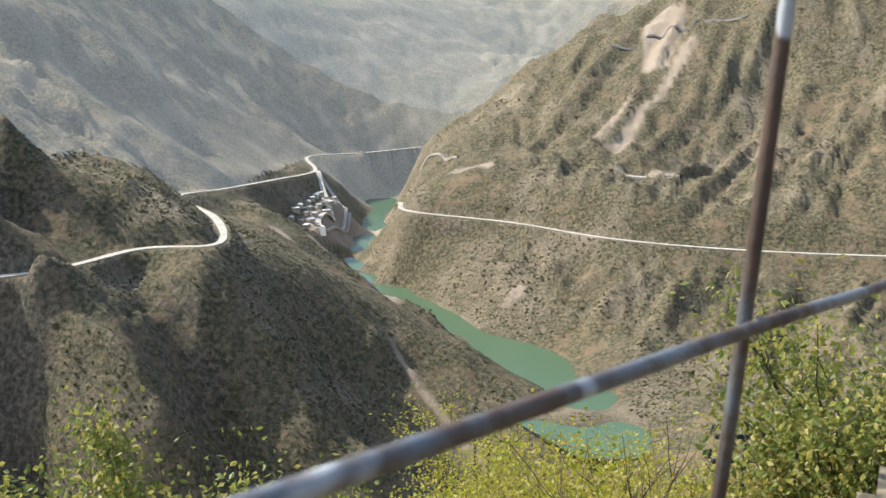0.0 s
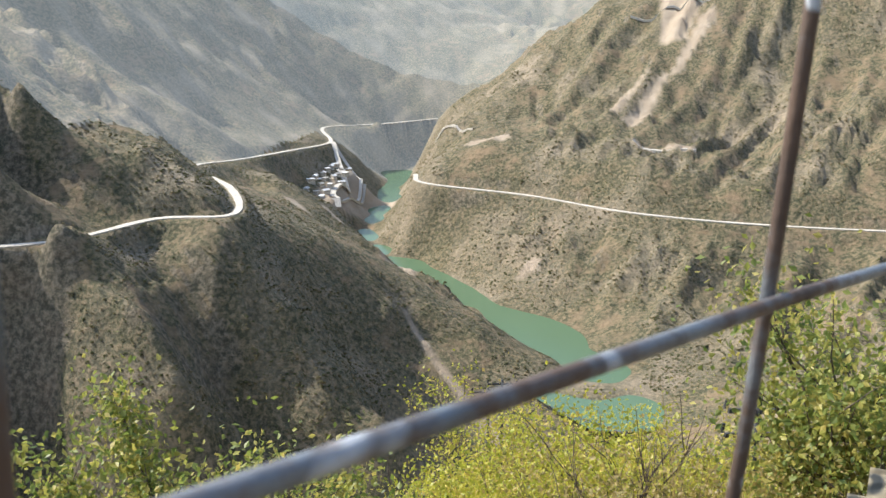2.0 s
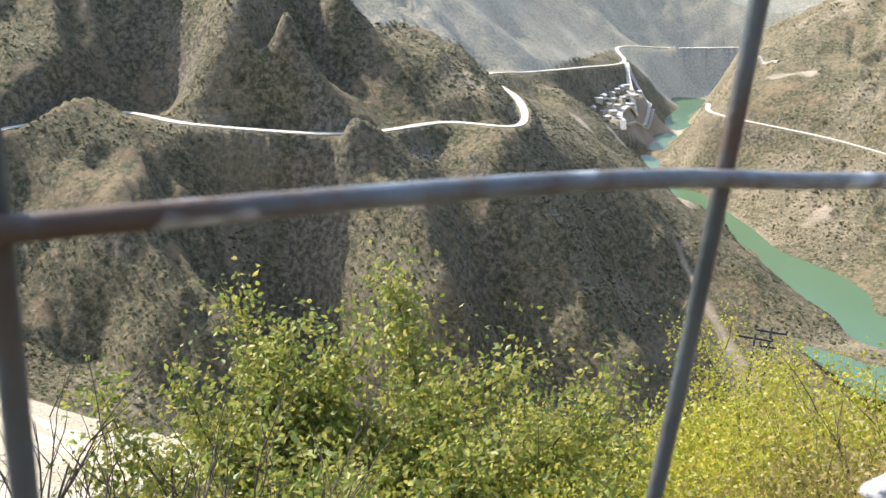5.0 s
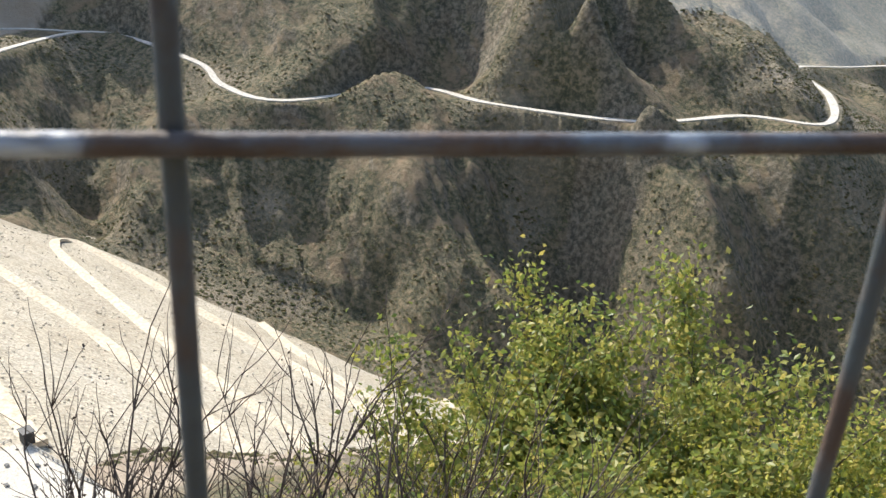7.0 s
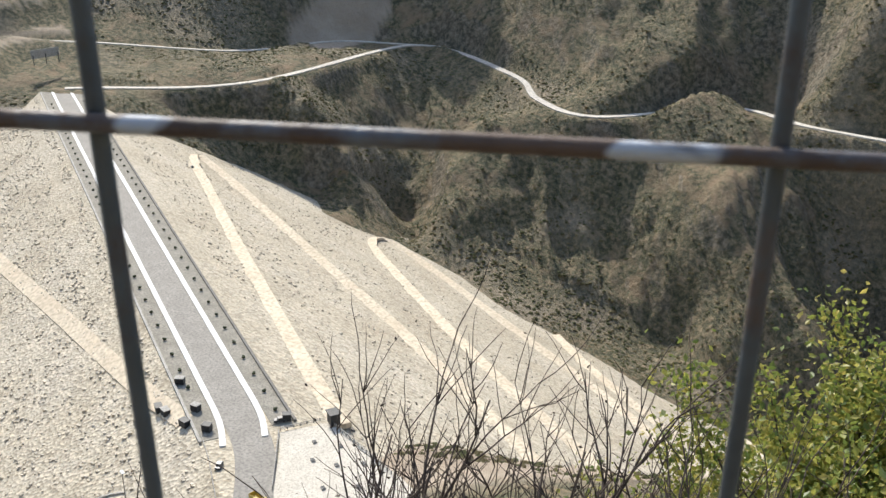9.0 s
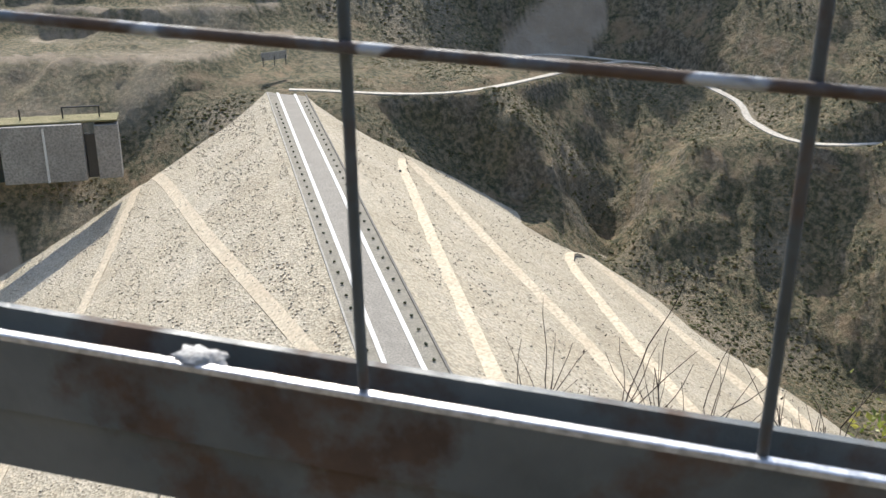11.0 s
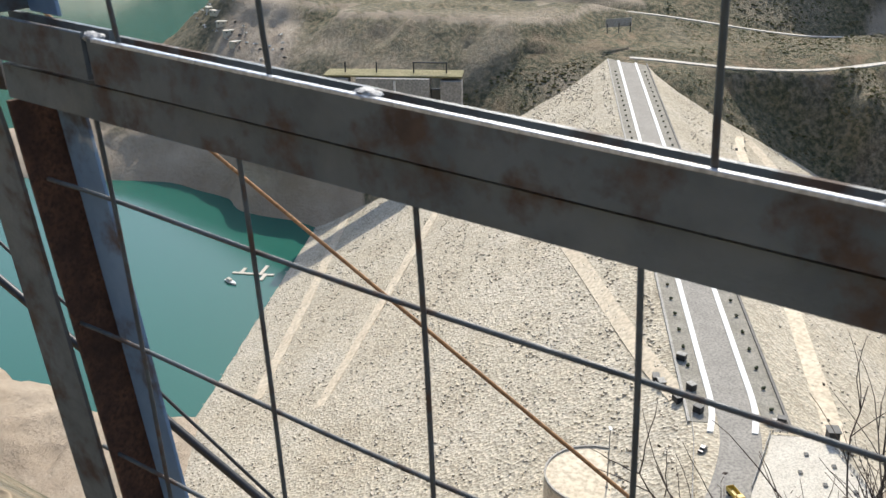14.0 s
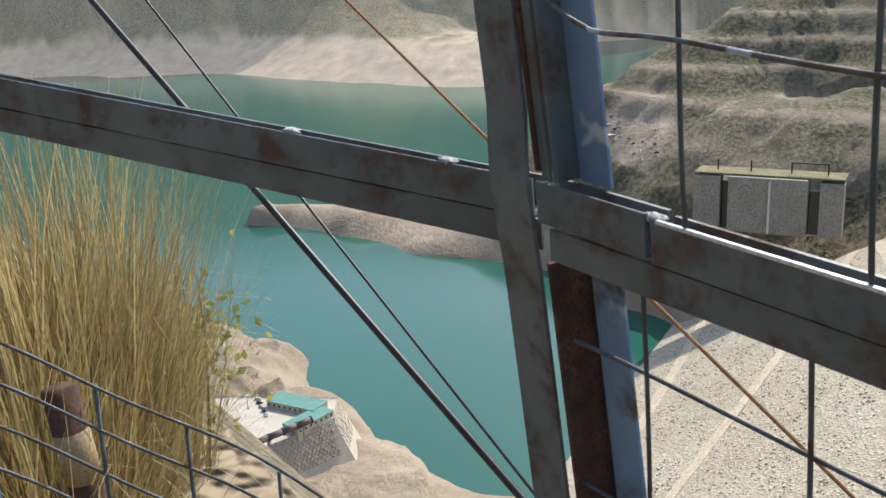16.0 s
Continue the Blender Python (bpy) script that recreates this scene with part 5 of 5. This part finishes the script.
wire_part("cross_wire", h1, 0.0020, WIREPAINT, panel, RIGHT, "chipped wire with rust and flakes of white and blue paint")
for w in (0.42, 0.57, 0.72, 0.87, 1.02, 1.17):
    wire_part("cross_wire", [(-0.23, -0.002, w), (0.3, -0.002, w + 0.004), (0.9, -0.002, w), (1.6, -0.002, w - 0.003)], 0.0020, WIREPAINT, panel, RIGHT)
# lower mesh
for k in range(-1, 12):
    u = 0.15 * k
    wire_part("upright_wire", [(u, 0.006, 0.09), (u + 0.002, 0.006, -0.05), (u, 0.006, -0.3), (u - 0.002, 0.007, -0.6), (u, 0.006, -1.15)], 0.0020, WIREDARK, panel, RIGHT)
for k in range(8):
    w = -0.1392 * k
    wire_part("cross_wire", [(-0.235 + 0.1 * w * 0.3, 0.0095, w + 0.004), (-0.15, 0.0095, w + 0.004), (0.1, 0.0095, w - 0.002), (0.4, 0.0095, w), (0.9, 0.0095, w + 0.003), (1.6, 0.0095, w)], 0.0020, WIREDARK, panel, RIGHT)

# corner post: two angles back to back
post = tagged(new("fence_post"), "bent corner post of grey and blue painted angle irons, rusting inside", "fence post", "lookout fence")
SH = -0.10
bm = bmesh.new()
rows_ = []
for w, du, dv in ((1.2, 0, 0), (0.4, 0, 0), (0.2, 0.0, -0.002), (0.165, 0.002, -0.008), (0.14, 0.005, -0.013), (0.09, 0.006, -0.013), (0.06, 0.0, -0.007), (0.03, -0.008, -0.001), (-0.3, -0.012, 0.0), (-1.3, -0.012, 0.0)):
    u = -0.287 + SH * (w - 0.1) + du
    rows_.append([bm.verts.new(RIGHT @ Vector((uu, vv + dv, w))) for uu, vv in ((u - 0.025, 0.0), (u + 0.025, 0.0), (u + 0.025, 0.004), (u - 0.025, 0.004))])
for p, q in zip(rows_[:-1], rows_[1:]):
    for k in range(4):
        bm.faces.new((p[k], p[(k + 1) % 4], q[(k + 1) % 4], q[k]))
bm.faces.new(rows_[0])
bm.faces.new(rows_[-1][::-1])
bmesh.ops.recalc_face_normals(bm, faces=bm.faces)
part("front_flange", bm, GREYPAINT, post, "grey flange kinked round the rail")
bm = bmesh.new()
plate(bm, RIGHT, -0.262, -0.258, 0.002, 0.05, -1.3, 0.07, SH)
plate(bm, RIGHT, -0.262, -0.258, 0.002, 0.05, 0.15, 1.2, SH)
part("web", bm, RUST, post, "rusted inner web")
bm = bmesh.new()
plate(bm, RIGHT, -0.258, -0.236, 0.046, 0.05, -1.3, 0.07, SH)
part("back_flange", bm, RUST, post, "rusted inner flange")
bm = bmesh.new()
plate(bm, RIGHT, -0.240, -0.204, 0.032, 0.036, -1.3, 0.094, SH)
plate(bm, RIGHT, -0.240, -0.204, 0.032, 0.036, 0.141, 1.2, SH)
part("blue_flange", bm, BLUEPAINT, post, "blue painted flange with pale chips")
bm = bmesh.new()
plate(bm, RIGHT, -0.244, -0.240, 0.006, 0.036, 0.143, 1.2, SH)
plate(bm, RIGHT, -0.256, -0.246, 0.004, 0.008, 0.143, 1.2, SH)
part("grey_flange", bm, GREYPAINT, post)

# left-hand panel round the corner
panel2 = tagged(new("fence"), "rusted angle-iron fence panel without mesh, rising along the edge", "fence", "lookout fence")
bm = bmesh.new()
extrude(bm, LEFT, -2.4, 0.035, channel(0.0, 0.1045, W_TOP))
part("upper_rail", bm, GREYPAINT, panel2, "rusty dark channel rail, open upwards")
bm = bmesh.new()
extrude(bm, LEFT, -2.4, 0.04, angle(0.004, W_LOW, 0.1015))
part("lower_rail", bm, GREYPAINT, panel2)
for k, u in enumerate((-0.05, -0.22)):
    bm = bmesh.new()
    g = random.Random(30 + k)
    r = bmesh.ops.create_icosphere(bm, subdivisions=3, radius=1.0)
    for v in r["verts"]:
        k2 = 0.85 + 0.4 * noise.noise(v.co * 2.3 + Vector((9 * k, 3, 0)))
        v.co = LEFT @ Vector((u + v.co.x * 0.011 * k2, 0.008 + v.co.y * 0.009 * k2, W_TOP + v.co.z * 0.004 * k2))
    part("weld", bm, WELD, panel2, "pale weld spatter", True)
post2 = tagged(new("fence_post"), "blue painted steel fence post half hidden by dry grass", "fence post", "lookout fence")
bm = bmesh.new()
plate(bm, LEFT, -0.85, -0.81, 0.03, 0.034, -1.3, 1.2, 0.07)
plate(bm, LEFT, -0.81, -0.806, -0.005, 0.034, -1.3, 1.2, 0.07)
part("flange", bm, BLUEPAINT, post2)


# ---- cables ----
RUBBER = stained("black_cable_sheath", (0.012, 0.013, 0.015), (0.03, 0.03, 0.032), 3, 0.45, 0, 9, 0.001, place)
ROPE = stained("orange_brown_rope", (0.34, 0.17, 0.07), (0.46, 0.26, 0.12), 6, 0.9, 0, 9, 0.001, place)


def cable(a, b, radius, mat, label, sag, more=1.6):
    a, b = Vector(a), Vector(b)
    d = b - a
    pts = []
    for k in range(31):
        t = -more + (1 + 2 * more) * k / 30
        p = a + d * t
        p.z -= sag * (0.25 - (t - 0.5) ** 2) * 0.2
        pts.append(p)
    bm = bmesh.new()
    tube(bm, pts, radius, 8)
    ob = part("cable", bm, mat, None, "", True)
    return tagged(ob, label, "cable")


cable((-5.19, -4.19, 179.89), (-3.66, -1.28, 177.76), 0.019, RUBBER, "thick black cable slung past the fence", 0.05)
cable((-6.63, -4.73, 179.83), (-4.95, -1.49, 177.02), 0.010, RUBBER, "thin dark cable running beside the thick one", 0.05)
cable((-5.46, -2.65, 179.83), (-2.85, 0.76, 177.6), 0.0085, ROPE, "orange-brown rope stretched across the slope", 0.05)


# ---- plants near the lookout ----
def leaf_material(name, stops, gloss=0.45):
    m, nt, b = nodes_of(name, gloss)
    geo = nt.nodes.new("ShaderNodeNewGeometry")
    col = ramp(nt, geo.outputs["Random Per Island"], stops)
    f = noise_node(nt, 40, 3, 0.6, place(nt))
    col = mix(nt, ramp(nt, f, [(0.4, (0, 0, 0)), (0.75, (0.5, 0.5, 0.5))]), col, (0.20, 0.16, 0.05))
    link(nt, col, b.inputs["Base Color"])
    tr = nt.nodes.new("ShaderNodeBsdfTranslucent")
    link(nt, col, tr.inputs["Color"])
    ms = nt.nodes.new("ShaderNodeMixShader")
    ms.inputs[0].default_value = 0.5
    link(nt, b.outputs[0], ms.inputs[1])
    link(nt, tr.outputs[0], ms.inputs[2])
    link(nt, ms.outputs[0], nt.nodes["Material Output"].inputs[0])
    return m


LEAF = leaf_material("yellow_green_leaf", [(0.0, (0.11, 0.18, 0.04)), (0.4, (0.25, 0.30, 0.065)), (0.75, (0.41, 0.40, 0.09)), (1.0, (0.52, 0.43, 0.12))])
LEAF_YELLOW = leaf_material("yellow_leaf", [(0.0, (0.28, 0.34, 0.03)), (0.4, (0.46, 0.46, 0.05)), (0.75, (0.56, 0.51, 0.07)), (1.0, (0.58, 0.43, 0.1))])
LEAF_BROWN = leaf_material("browning_leaf", [(0.0, (0.16, 0.17, 0.035)), (0.5, (0.33, 0.26, 0.07)), (1.0, (0.50, 0.38, 0.16))])
BARK = stained("grey_brown_bark", (0.09, 0.07, 0.05), (0.16, 0.13, 0.10), 6, 0.95, 0, 6, 0.01, place)
TWIG = stained("dark_dry_twig", (0.075, 0.055, 0.042), (0.14, 0.105, 0.08), 9, 0.95, 0, 6, 0.003, place)
STRAW = leaf_material("dry_straw", [(0.0, (0.15, 0.10, 0.045)), (0.35, (0.38, 0.27, 0.115)), (0.75, (0.62, 0.49, 0.25)), (1.0, (0.27, 0.29, 0.085))], 0.6)


def leaves(name, centres, size, mat, parent, seed):
    """Small folded leaves, four corners and a fold each, at the given places."""
    g = np.random.RandomState(seed)
    n = len(centres)
    d = g.normal(size=(n, 3))
    d[:, 2] -= 0.35
    d /= np.linalg.norm(d, axis=1)[:, None]
    e = np.cross(d, g.normal(size=(n, 3)))
    e /= np.linalg.norm(e, axis=1)[:, None]
    f = np.cross(d, e)
    s = size * g.uniform(0.6, 1.3, (n, 1))
    c = np.asarray(centres)
    V = np.stack([c, c + d * s * 0.5 + e * s * 0.3 + f * s * 0.08, c + d * s, c + d * s * 0.5 - e * s * 0.3 + f * s * 0.08], 1).reshape(-1, 3)
    F = (np.array([(0, 1, 2), (0, 2, 3)])[None] + 4 * np.arange(n)[:, None, None]).reshape(-1, 3)
    return mesh_object(name, V, F, mat, parent)


def grow(g, base, height, spread, limbs, depth=3):
    """Branch lines of a shrub or tree: lists of points with radii, and the tips."""
    lines, tips = [], []

    def branch(p, d, length, rad, level):
        pts, q, dd = [p.copy()], p.copy(), d.copy()
        n = 5
        for k in range(n):
            dd = (dd + Vector((g.uniform(-1, 1), g.uniform(-1, 1), g.uniform(-0.2, 0.5))) * 0.2).normalized()
            q = q + dd * length / n
            pts.append(q.copy())
        lines.append((pts, rad, rad * 0.4))
        if level >= depth:
            tips.extend(pts[2:])
            return
        for k in range(g.randint(3, 4)):
            f = g.uniform(0.35, 1.0)
            start = pts[min(n, int(f * n + 0.5))]
            nd = (dd + Vector((g.uniform(-1, 1), g.uniform(-1, 1), g.uniform(-0.3, 0.7))) * 0.85).normalized()
            branch(start, nd, length * g.uniform(0.5, 0.72), rad * 0.5, level + 1)
        tips.append(q)

    for k in range(limbs):
        w = 2 * math.pi * (k + g.random() * 0.6) / limbs
        d = Vector((math.cos(w) * spread, math.sin(w) * spread, 1)).normalized()
        branch(Vector(base), d, height * g.uniform(0.42, 0.6), 0.014 * height / 1.5, 1)
    return lines, tips


def woody(name, pos, height, spread, limbs, nleaf, leaf, mat, label, category, seed, group="", fuzz=0.3, bark=BARK, depth=3):
    g = random.Random(seed)
    t = thing(name, pos, label, category, group)
    lines, tips = grow(g, (0, 0, -0.3), height, spread, limbs, depth)
    bm = bmesh.new()
    for pts, r0, r1 in lines:
        tube(bm, pts, r0, 5, r1)
    part("wood", bm, bark, t, "", True)
    if nleaf:
        rs = np.random.RandomState(seed)
        tp = np.array([tuple(p) for p in tips])
        pick = tp[rs.randint(0, len(tp), nleaf)] + rs.normal(size=(nleaf, 3)) * fuzz * (0.5 + rs.rand(nleaf, 1))
        leaves("crown", pick, leaf, mat, t, seed)
    return t


@functools.lru_cache(maxsize=None)
def ground_at(x, y):
    return float(land_height([x], [y])[0])


def polar(az, r):
    return r * math.sin(radians(az)), r * math.cos(radians(az))


def plant(az, r, top_el, *args, **kw):
    """Place a plant by bearing and distance so that its crown reaches a sight-line's height there."""
    x, y = polar(az, r)
    z = ground_at(x, y)
    h = max(0.8, 180 + r * math.tan(radians(top_el)) - z)
    name, spread, limbs, nleaf, leaf, mat, label, cat, seed = args
    return woody(name, (x, y, z), h, spread, limbs, nleaf, leaf, mat, label, cat, seed, **kw)


GREENTREE = "bushy yellow-green tree growing on the slope below"
plant(-21.8, 12.3, -23.2, "tree", 0.7, 14, 80000, 0.125, LEAF, GREENTREE, "tree", 1, fuzz=0.24)
plant(-17.2, 11.8, -27.0, "tree", 0.5, 10, 40000, 0.125, LEAF, GREENTREE, "tree", 2, fuzz=0.24)
plant(-10.6, 17, -27.2, "bush", 0.5, 6, 8000, 0.12, LEAF, "round yellow-green bush on the slope", "bush", 3, fuzz=0.25)
plant(-7.0, 22, -28.2, "bush", 0.5, 6, 7000, 0.12, LEAF, "round yellow-green bush on the slope", "bush", 4, fuzz=0.25)
plant(-26.5, 11.5, -29.5, "bush", 0.6, 8, 22000, 0.09, LEAF, "round yellow-green bush on the slope", "bush", 5, fuzz=0.25)
YB = "dense bush turning yellow on the sunny slope"
k = 0
for az, r, el in ((-5, 16, -29.5), (-1.5, 18, -28.3), (1.5, 20, -27.3), (4.5, 20, -25.6), (8, 22, -25.0), (9.3, 26, -22.2), (4.9, 27, -23.2), (11, 15, -25.5), (14, 15, -25.0), (6.5, 13, -29.0), (2.0, 12, -31.5),
                  (-4, 11.5, -32), (-7, 14, -31), (0, 14, -29.5), (4, 16, -28), (8, 17, -27), (12, 20, -24.5), (16, 20, -22), (6.5, 24, -24.2), (-1, 22, -27.6), (10.5, 11, -29.5), (14.5, 10, -28.5), (17.5, 11, -26.0), (-9, 12, -33.0), (20, 12, -25.5), (23, 13, -25.0), (-13, 10.5, -33.5), (26, 14, -24)):
    mat = LEAF_BROWN if az > 10 and r < 16 else LEAF_YELLOW
    plant(az, r, el, "bush", 0.95, 8, 15000, 0.12 if r > 16 else 0.085, mat, YB if mat is LEAF_YELLOW else "bush with browning papery leaves on the slope", "bush", 40 + k, group="yellowing bushes", fuzz=0.36)
    k += 1
plant(25.6, 15, -12.0, "tree", 0.2, 5, 9000, 0.13, LEAF, "slender open-crowned tree with sparse yellow-green leaves", "tree", 80, fuzz=0.35)
plant(29, 17, -12.0, "tree", 0.25, 5, 9000, 0.13, LEAF, "slender open-crowned tree with sparse yellow-green leaves", "tree", 81, fuzz=0.35)
# leafless thickets
DRY = "leafless thicket of thin dry twigs"
for k, (az, r, el, sp) in enumerate(((-50, 6.5, -28.6, 0.35), (-55, 6.0, -30.5, 0.4), (-45.5, 7.0, -29.5, 0.4), (-40, 7.5, -28.4, 0.45), (-59, 5.5, -33.5, 0.4), (-36, 8, -31.5, 0.5), (10.5, 14, -23.0, 0.35), (13, 14, -23.5, 0.35), (12, 18, -22.8, 0.3), (0, 24, -26.5, 0.4), (-1.5, 26, -27, 0.4))):
    plant(az, r, el, "bare_shrub", sp, 11 if az < -30 else 7, 260 if az < -30 else 0, 0.04, TWIG, DRY, "shrub", 100 + k, group="bare thickets", bark=TWIG, fuzz=0.05, depth=4 if az < -30 else 3)


def grass_tuft(pos, count, height, spread, seed, label, lean=(0.0, 0.0), width=0.0045):
    """Arching blades and stalks in one clump."""
    g = np.random.RandomState(seed)
    t = thing("dry_grass_tuft", pos, label, "grass", "dry grass tufts")
    V, F = [], []
    for k in range(count):
        w = g.rand() * 6.28
        b = np.array([spread * 0.45 * g.rand() * math.cos(w), spread * 0.45 * g.rand() * math.sin(w), -0.1])
        h = height * (0.45 + 0.55 * g.rand())
        out = np.array([math.cos(w) + lean[0], math.sin(w) + lean[1], 0]) * spread * g.rand() * 0.9
        side = np.array([-math.sin(w), math.cos(w), 0]) * width * g.uniform(0.5, 1.2)
        droop = g.uniform(0.0, 0.75) * g.rand() * h
        kink = g.normal(size=2) * 0.3 * spread
        n = 5
        i0 = len(V)
        for j in range(n + 1):
            s = j / n
            p = b + out * s ** 1.8 + np.array([kink[0] * s * (1 - s), kink[1] * s * (1 - s), h * s - droop * s ** 4])
            V += [p - side * (1 - s * 0.85), p + side * (1 - s * 0.85)]
        for j in range(n):
            F.append((i0 + 2 * j, i0 + 2 * j + 1, i0 + 2 * j + 3, i0 + 2 * j + 2))
    tagged(mesh_object("grass_clump", V, F, STRAW, t), kind="stuff")
    return t


TUFT = "tall tuft of dry straw-coloured reed grass at the fence"
for k, (az, r, h, sp, n) in enumerate(((-130, 2.6, 2.1, 0.5, 1500), (-127.5, 3.0, 2.3, 0.45, 1100), (-132.5, 2.2, 1.7, 0.5, 1100), (-124.5, 3.3, 1.9, 0.4, 350), (-135, 2.7, 2.4, 0.6, 1000))):
    x, y = polar(az, r)
    x, y = x + EYE16.x, y + EYE16.y
    z = ground_at(x, y)
    grass_tuft((x, y, z), n, max(0.5, 180.0 - 0.12 * k - z), sp, 200 + k, TUFT)
x, y = polar(-124.5, 4.0)
x, y = x + EYE16.x, y + EYE16.y
woody("bush", (x, y, ground_at(x, y)), max(0.8, 180 - 4.0 * math.tan(radians(16.5)) - ground_at(x, y)), 0.4, 5, 700, 0.045, LEAF, "small leafy sapling behind the dry grass", "bush", 220, fuzz=0.1)
# plume of pale reed leaning over the bushes
x, y = polar(15.5, 9)
grass_tuft((x, y, ground_at(x, y)), 60, 180 - 9 * math.tan(radians(20)) - ground_at(x, y), 0.7, 230, "pale feathery reed plume above the bushes", (-0.6, 0.2), 0.012)


# old wire fence and pipe by the grass
old = tagged(new("wire_fence"), "sagging old wire mesh fence below the lookout", "fence")
for k in range(5):
    bm = bmesh.new()
    pts = []
    for j in range(13):
        az = -137 + 2.2 * j
        x, y = polar(az, 1.75)
        pts.append((x + EYE16.x, y + EYE16.y, EYE16.z - 1.75 * math.tan(radians(16.4 + 1.39 * j + 2.4 * k)) + 0.008 * math.sin(j)))
    tube(bm, smooth_wire(pts, 0.03), 0.0033, 8)
    part("line_wire", bm, WIREDARK, old, "", True)
for j in (1, 4, 6.2, 8.6):
    az = -137 + 2.2 * j
    x, y = polar(az, 1.755)
    x, y = x + EYE16.x, y + EYE16.y
    z1 = EYE16.z - 1.755 * math.tan(radians(16.4 + 1.39 * j))
    bm = bmesh.new()
    tube(bm, [(x, y, z1), (x + 0.01, y, z1 - 0.3), (x, y, z1 - 0.9)], 0.004, 8)
    part("stay_wire", bm, WIREDARK, old, "", True)
x, y = polar(-130.2, 1.95)
x, y = x + EYE16.x, y + EYE16.y
zt = EYE16.z - 1.95 * math.tan(radians(21.6))
pipe = thing("pipe_post", (x, y, ground_at(x, y) - 0.2), "short rusty steel pipe post with a tan worn band", "post")
bm = bmesh.new()
h = zt - ground_at(x, y) + 0.2
lean = Vector((0.02, -0.12, 1)).normalized()
p0 = Vector((0, 0, 0)) - Vector((0.02, -0.12, 0)) * h
tube(bm, [p0 + lean * h * f for f in (0, 0.5, 1.0)], 0.036, 14)
part("pipe", bm, RUST, pipe, "", True)
bm = bmesh.new()
tube(bm, [p0 + lean * (h - 0.2), p0 + lean * (h - 0.09)], 0.0372, 14)
part("worn_band", bm, stained("worn_tan_metal", (0.36, 0.25, 0.13), (0.48, 0.36, 0.2), 20, 0.7, 0, 8, 0.001, place), pipe, "tan worn band", True)


# ---- electricity poles on the slope ----
def pole(pos, top, label, arms):
    t = thing("utility_pole", pos, label, "utility pole", "utility poles")
    h = top - pos[2]
    bm = bmesh.new()
    tube(bm, [(0, 0, -0.5), (0.03, 0, h * 0.5), (0, 0, h)], 0.13, 8, 0.09)
    part("pole", bm, DARKSTEEL, t, "", True)
    for z, w in arms:
        bm = bmesh.new()
        box(bm, (w, 0.1, 0.12), at(0, 0, h - z, 0, 8, 20), 0.01)
        part("crossarm", bm, DARKSTEEL, t)
        for sx in (-0.45, 0, 0.45):
            bm = bmesh.new()
            bmesh.ops.create_cone(bm, cap_ends=True, segments=8, radius1=0.07, radius2=0.05, depth=0.25, matrix=at(sx * w, 0, h - z + 0.2, 0, 8, 20))
            part("insulator", bm, DARKSTEEL, t)


for az, r, el, arms in ((1.9, 62, -23.1, ((0.3, 2.4),)), (2.75, 64, -22.6, ((0.3, 2.2), (1.4, 1.2))), (18.1, 26, -22.2, ((0.4, 1.9), (1.1, 2.0)))):
    x, y = polar(az, r)
    pole((x, y, ground_at(x, y)), 180 + r * math.tan(radians(el)), "dark wooden utility pole with a crossarm among bushes", arms)
for k in range(3):
    x0, y0 = polar(2.3, 63)
    x1, y1 = polar(40, 40)
    a0 = Vector((x0, y0 + 0.6 * k, 180 + 63 * math.tan(radians(-23.3))))
    b0 = Vector((x1, y1, 180 - 20 - 0.5 * k))
    cable(a0, b0, 0.02, RUBBER, "thin overhead power line between poles", 8.0, 0.0)
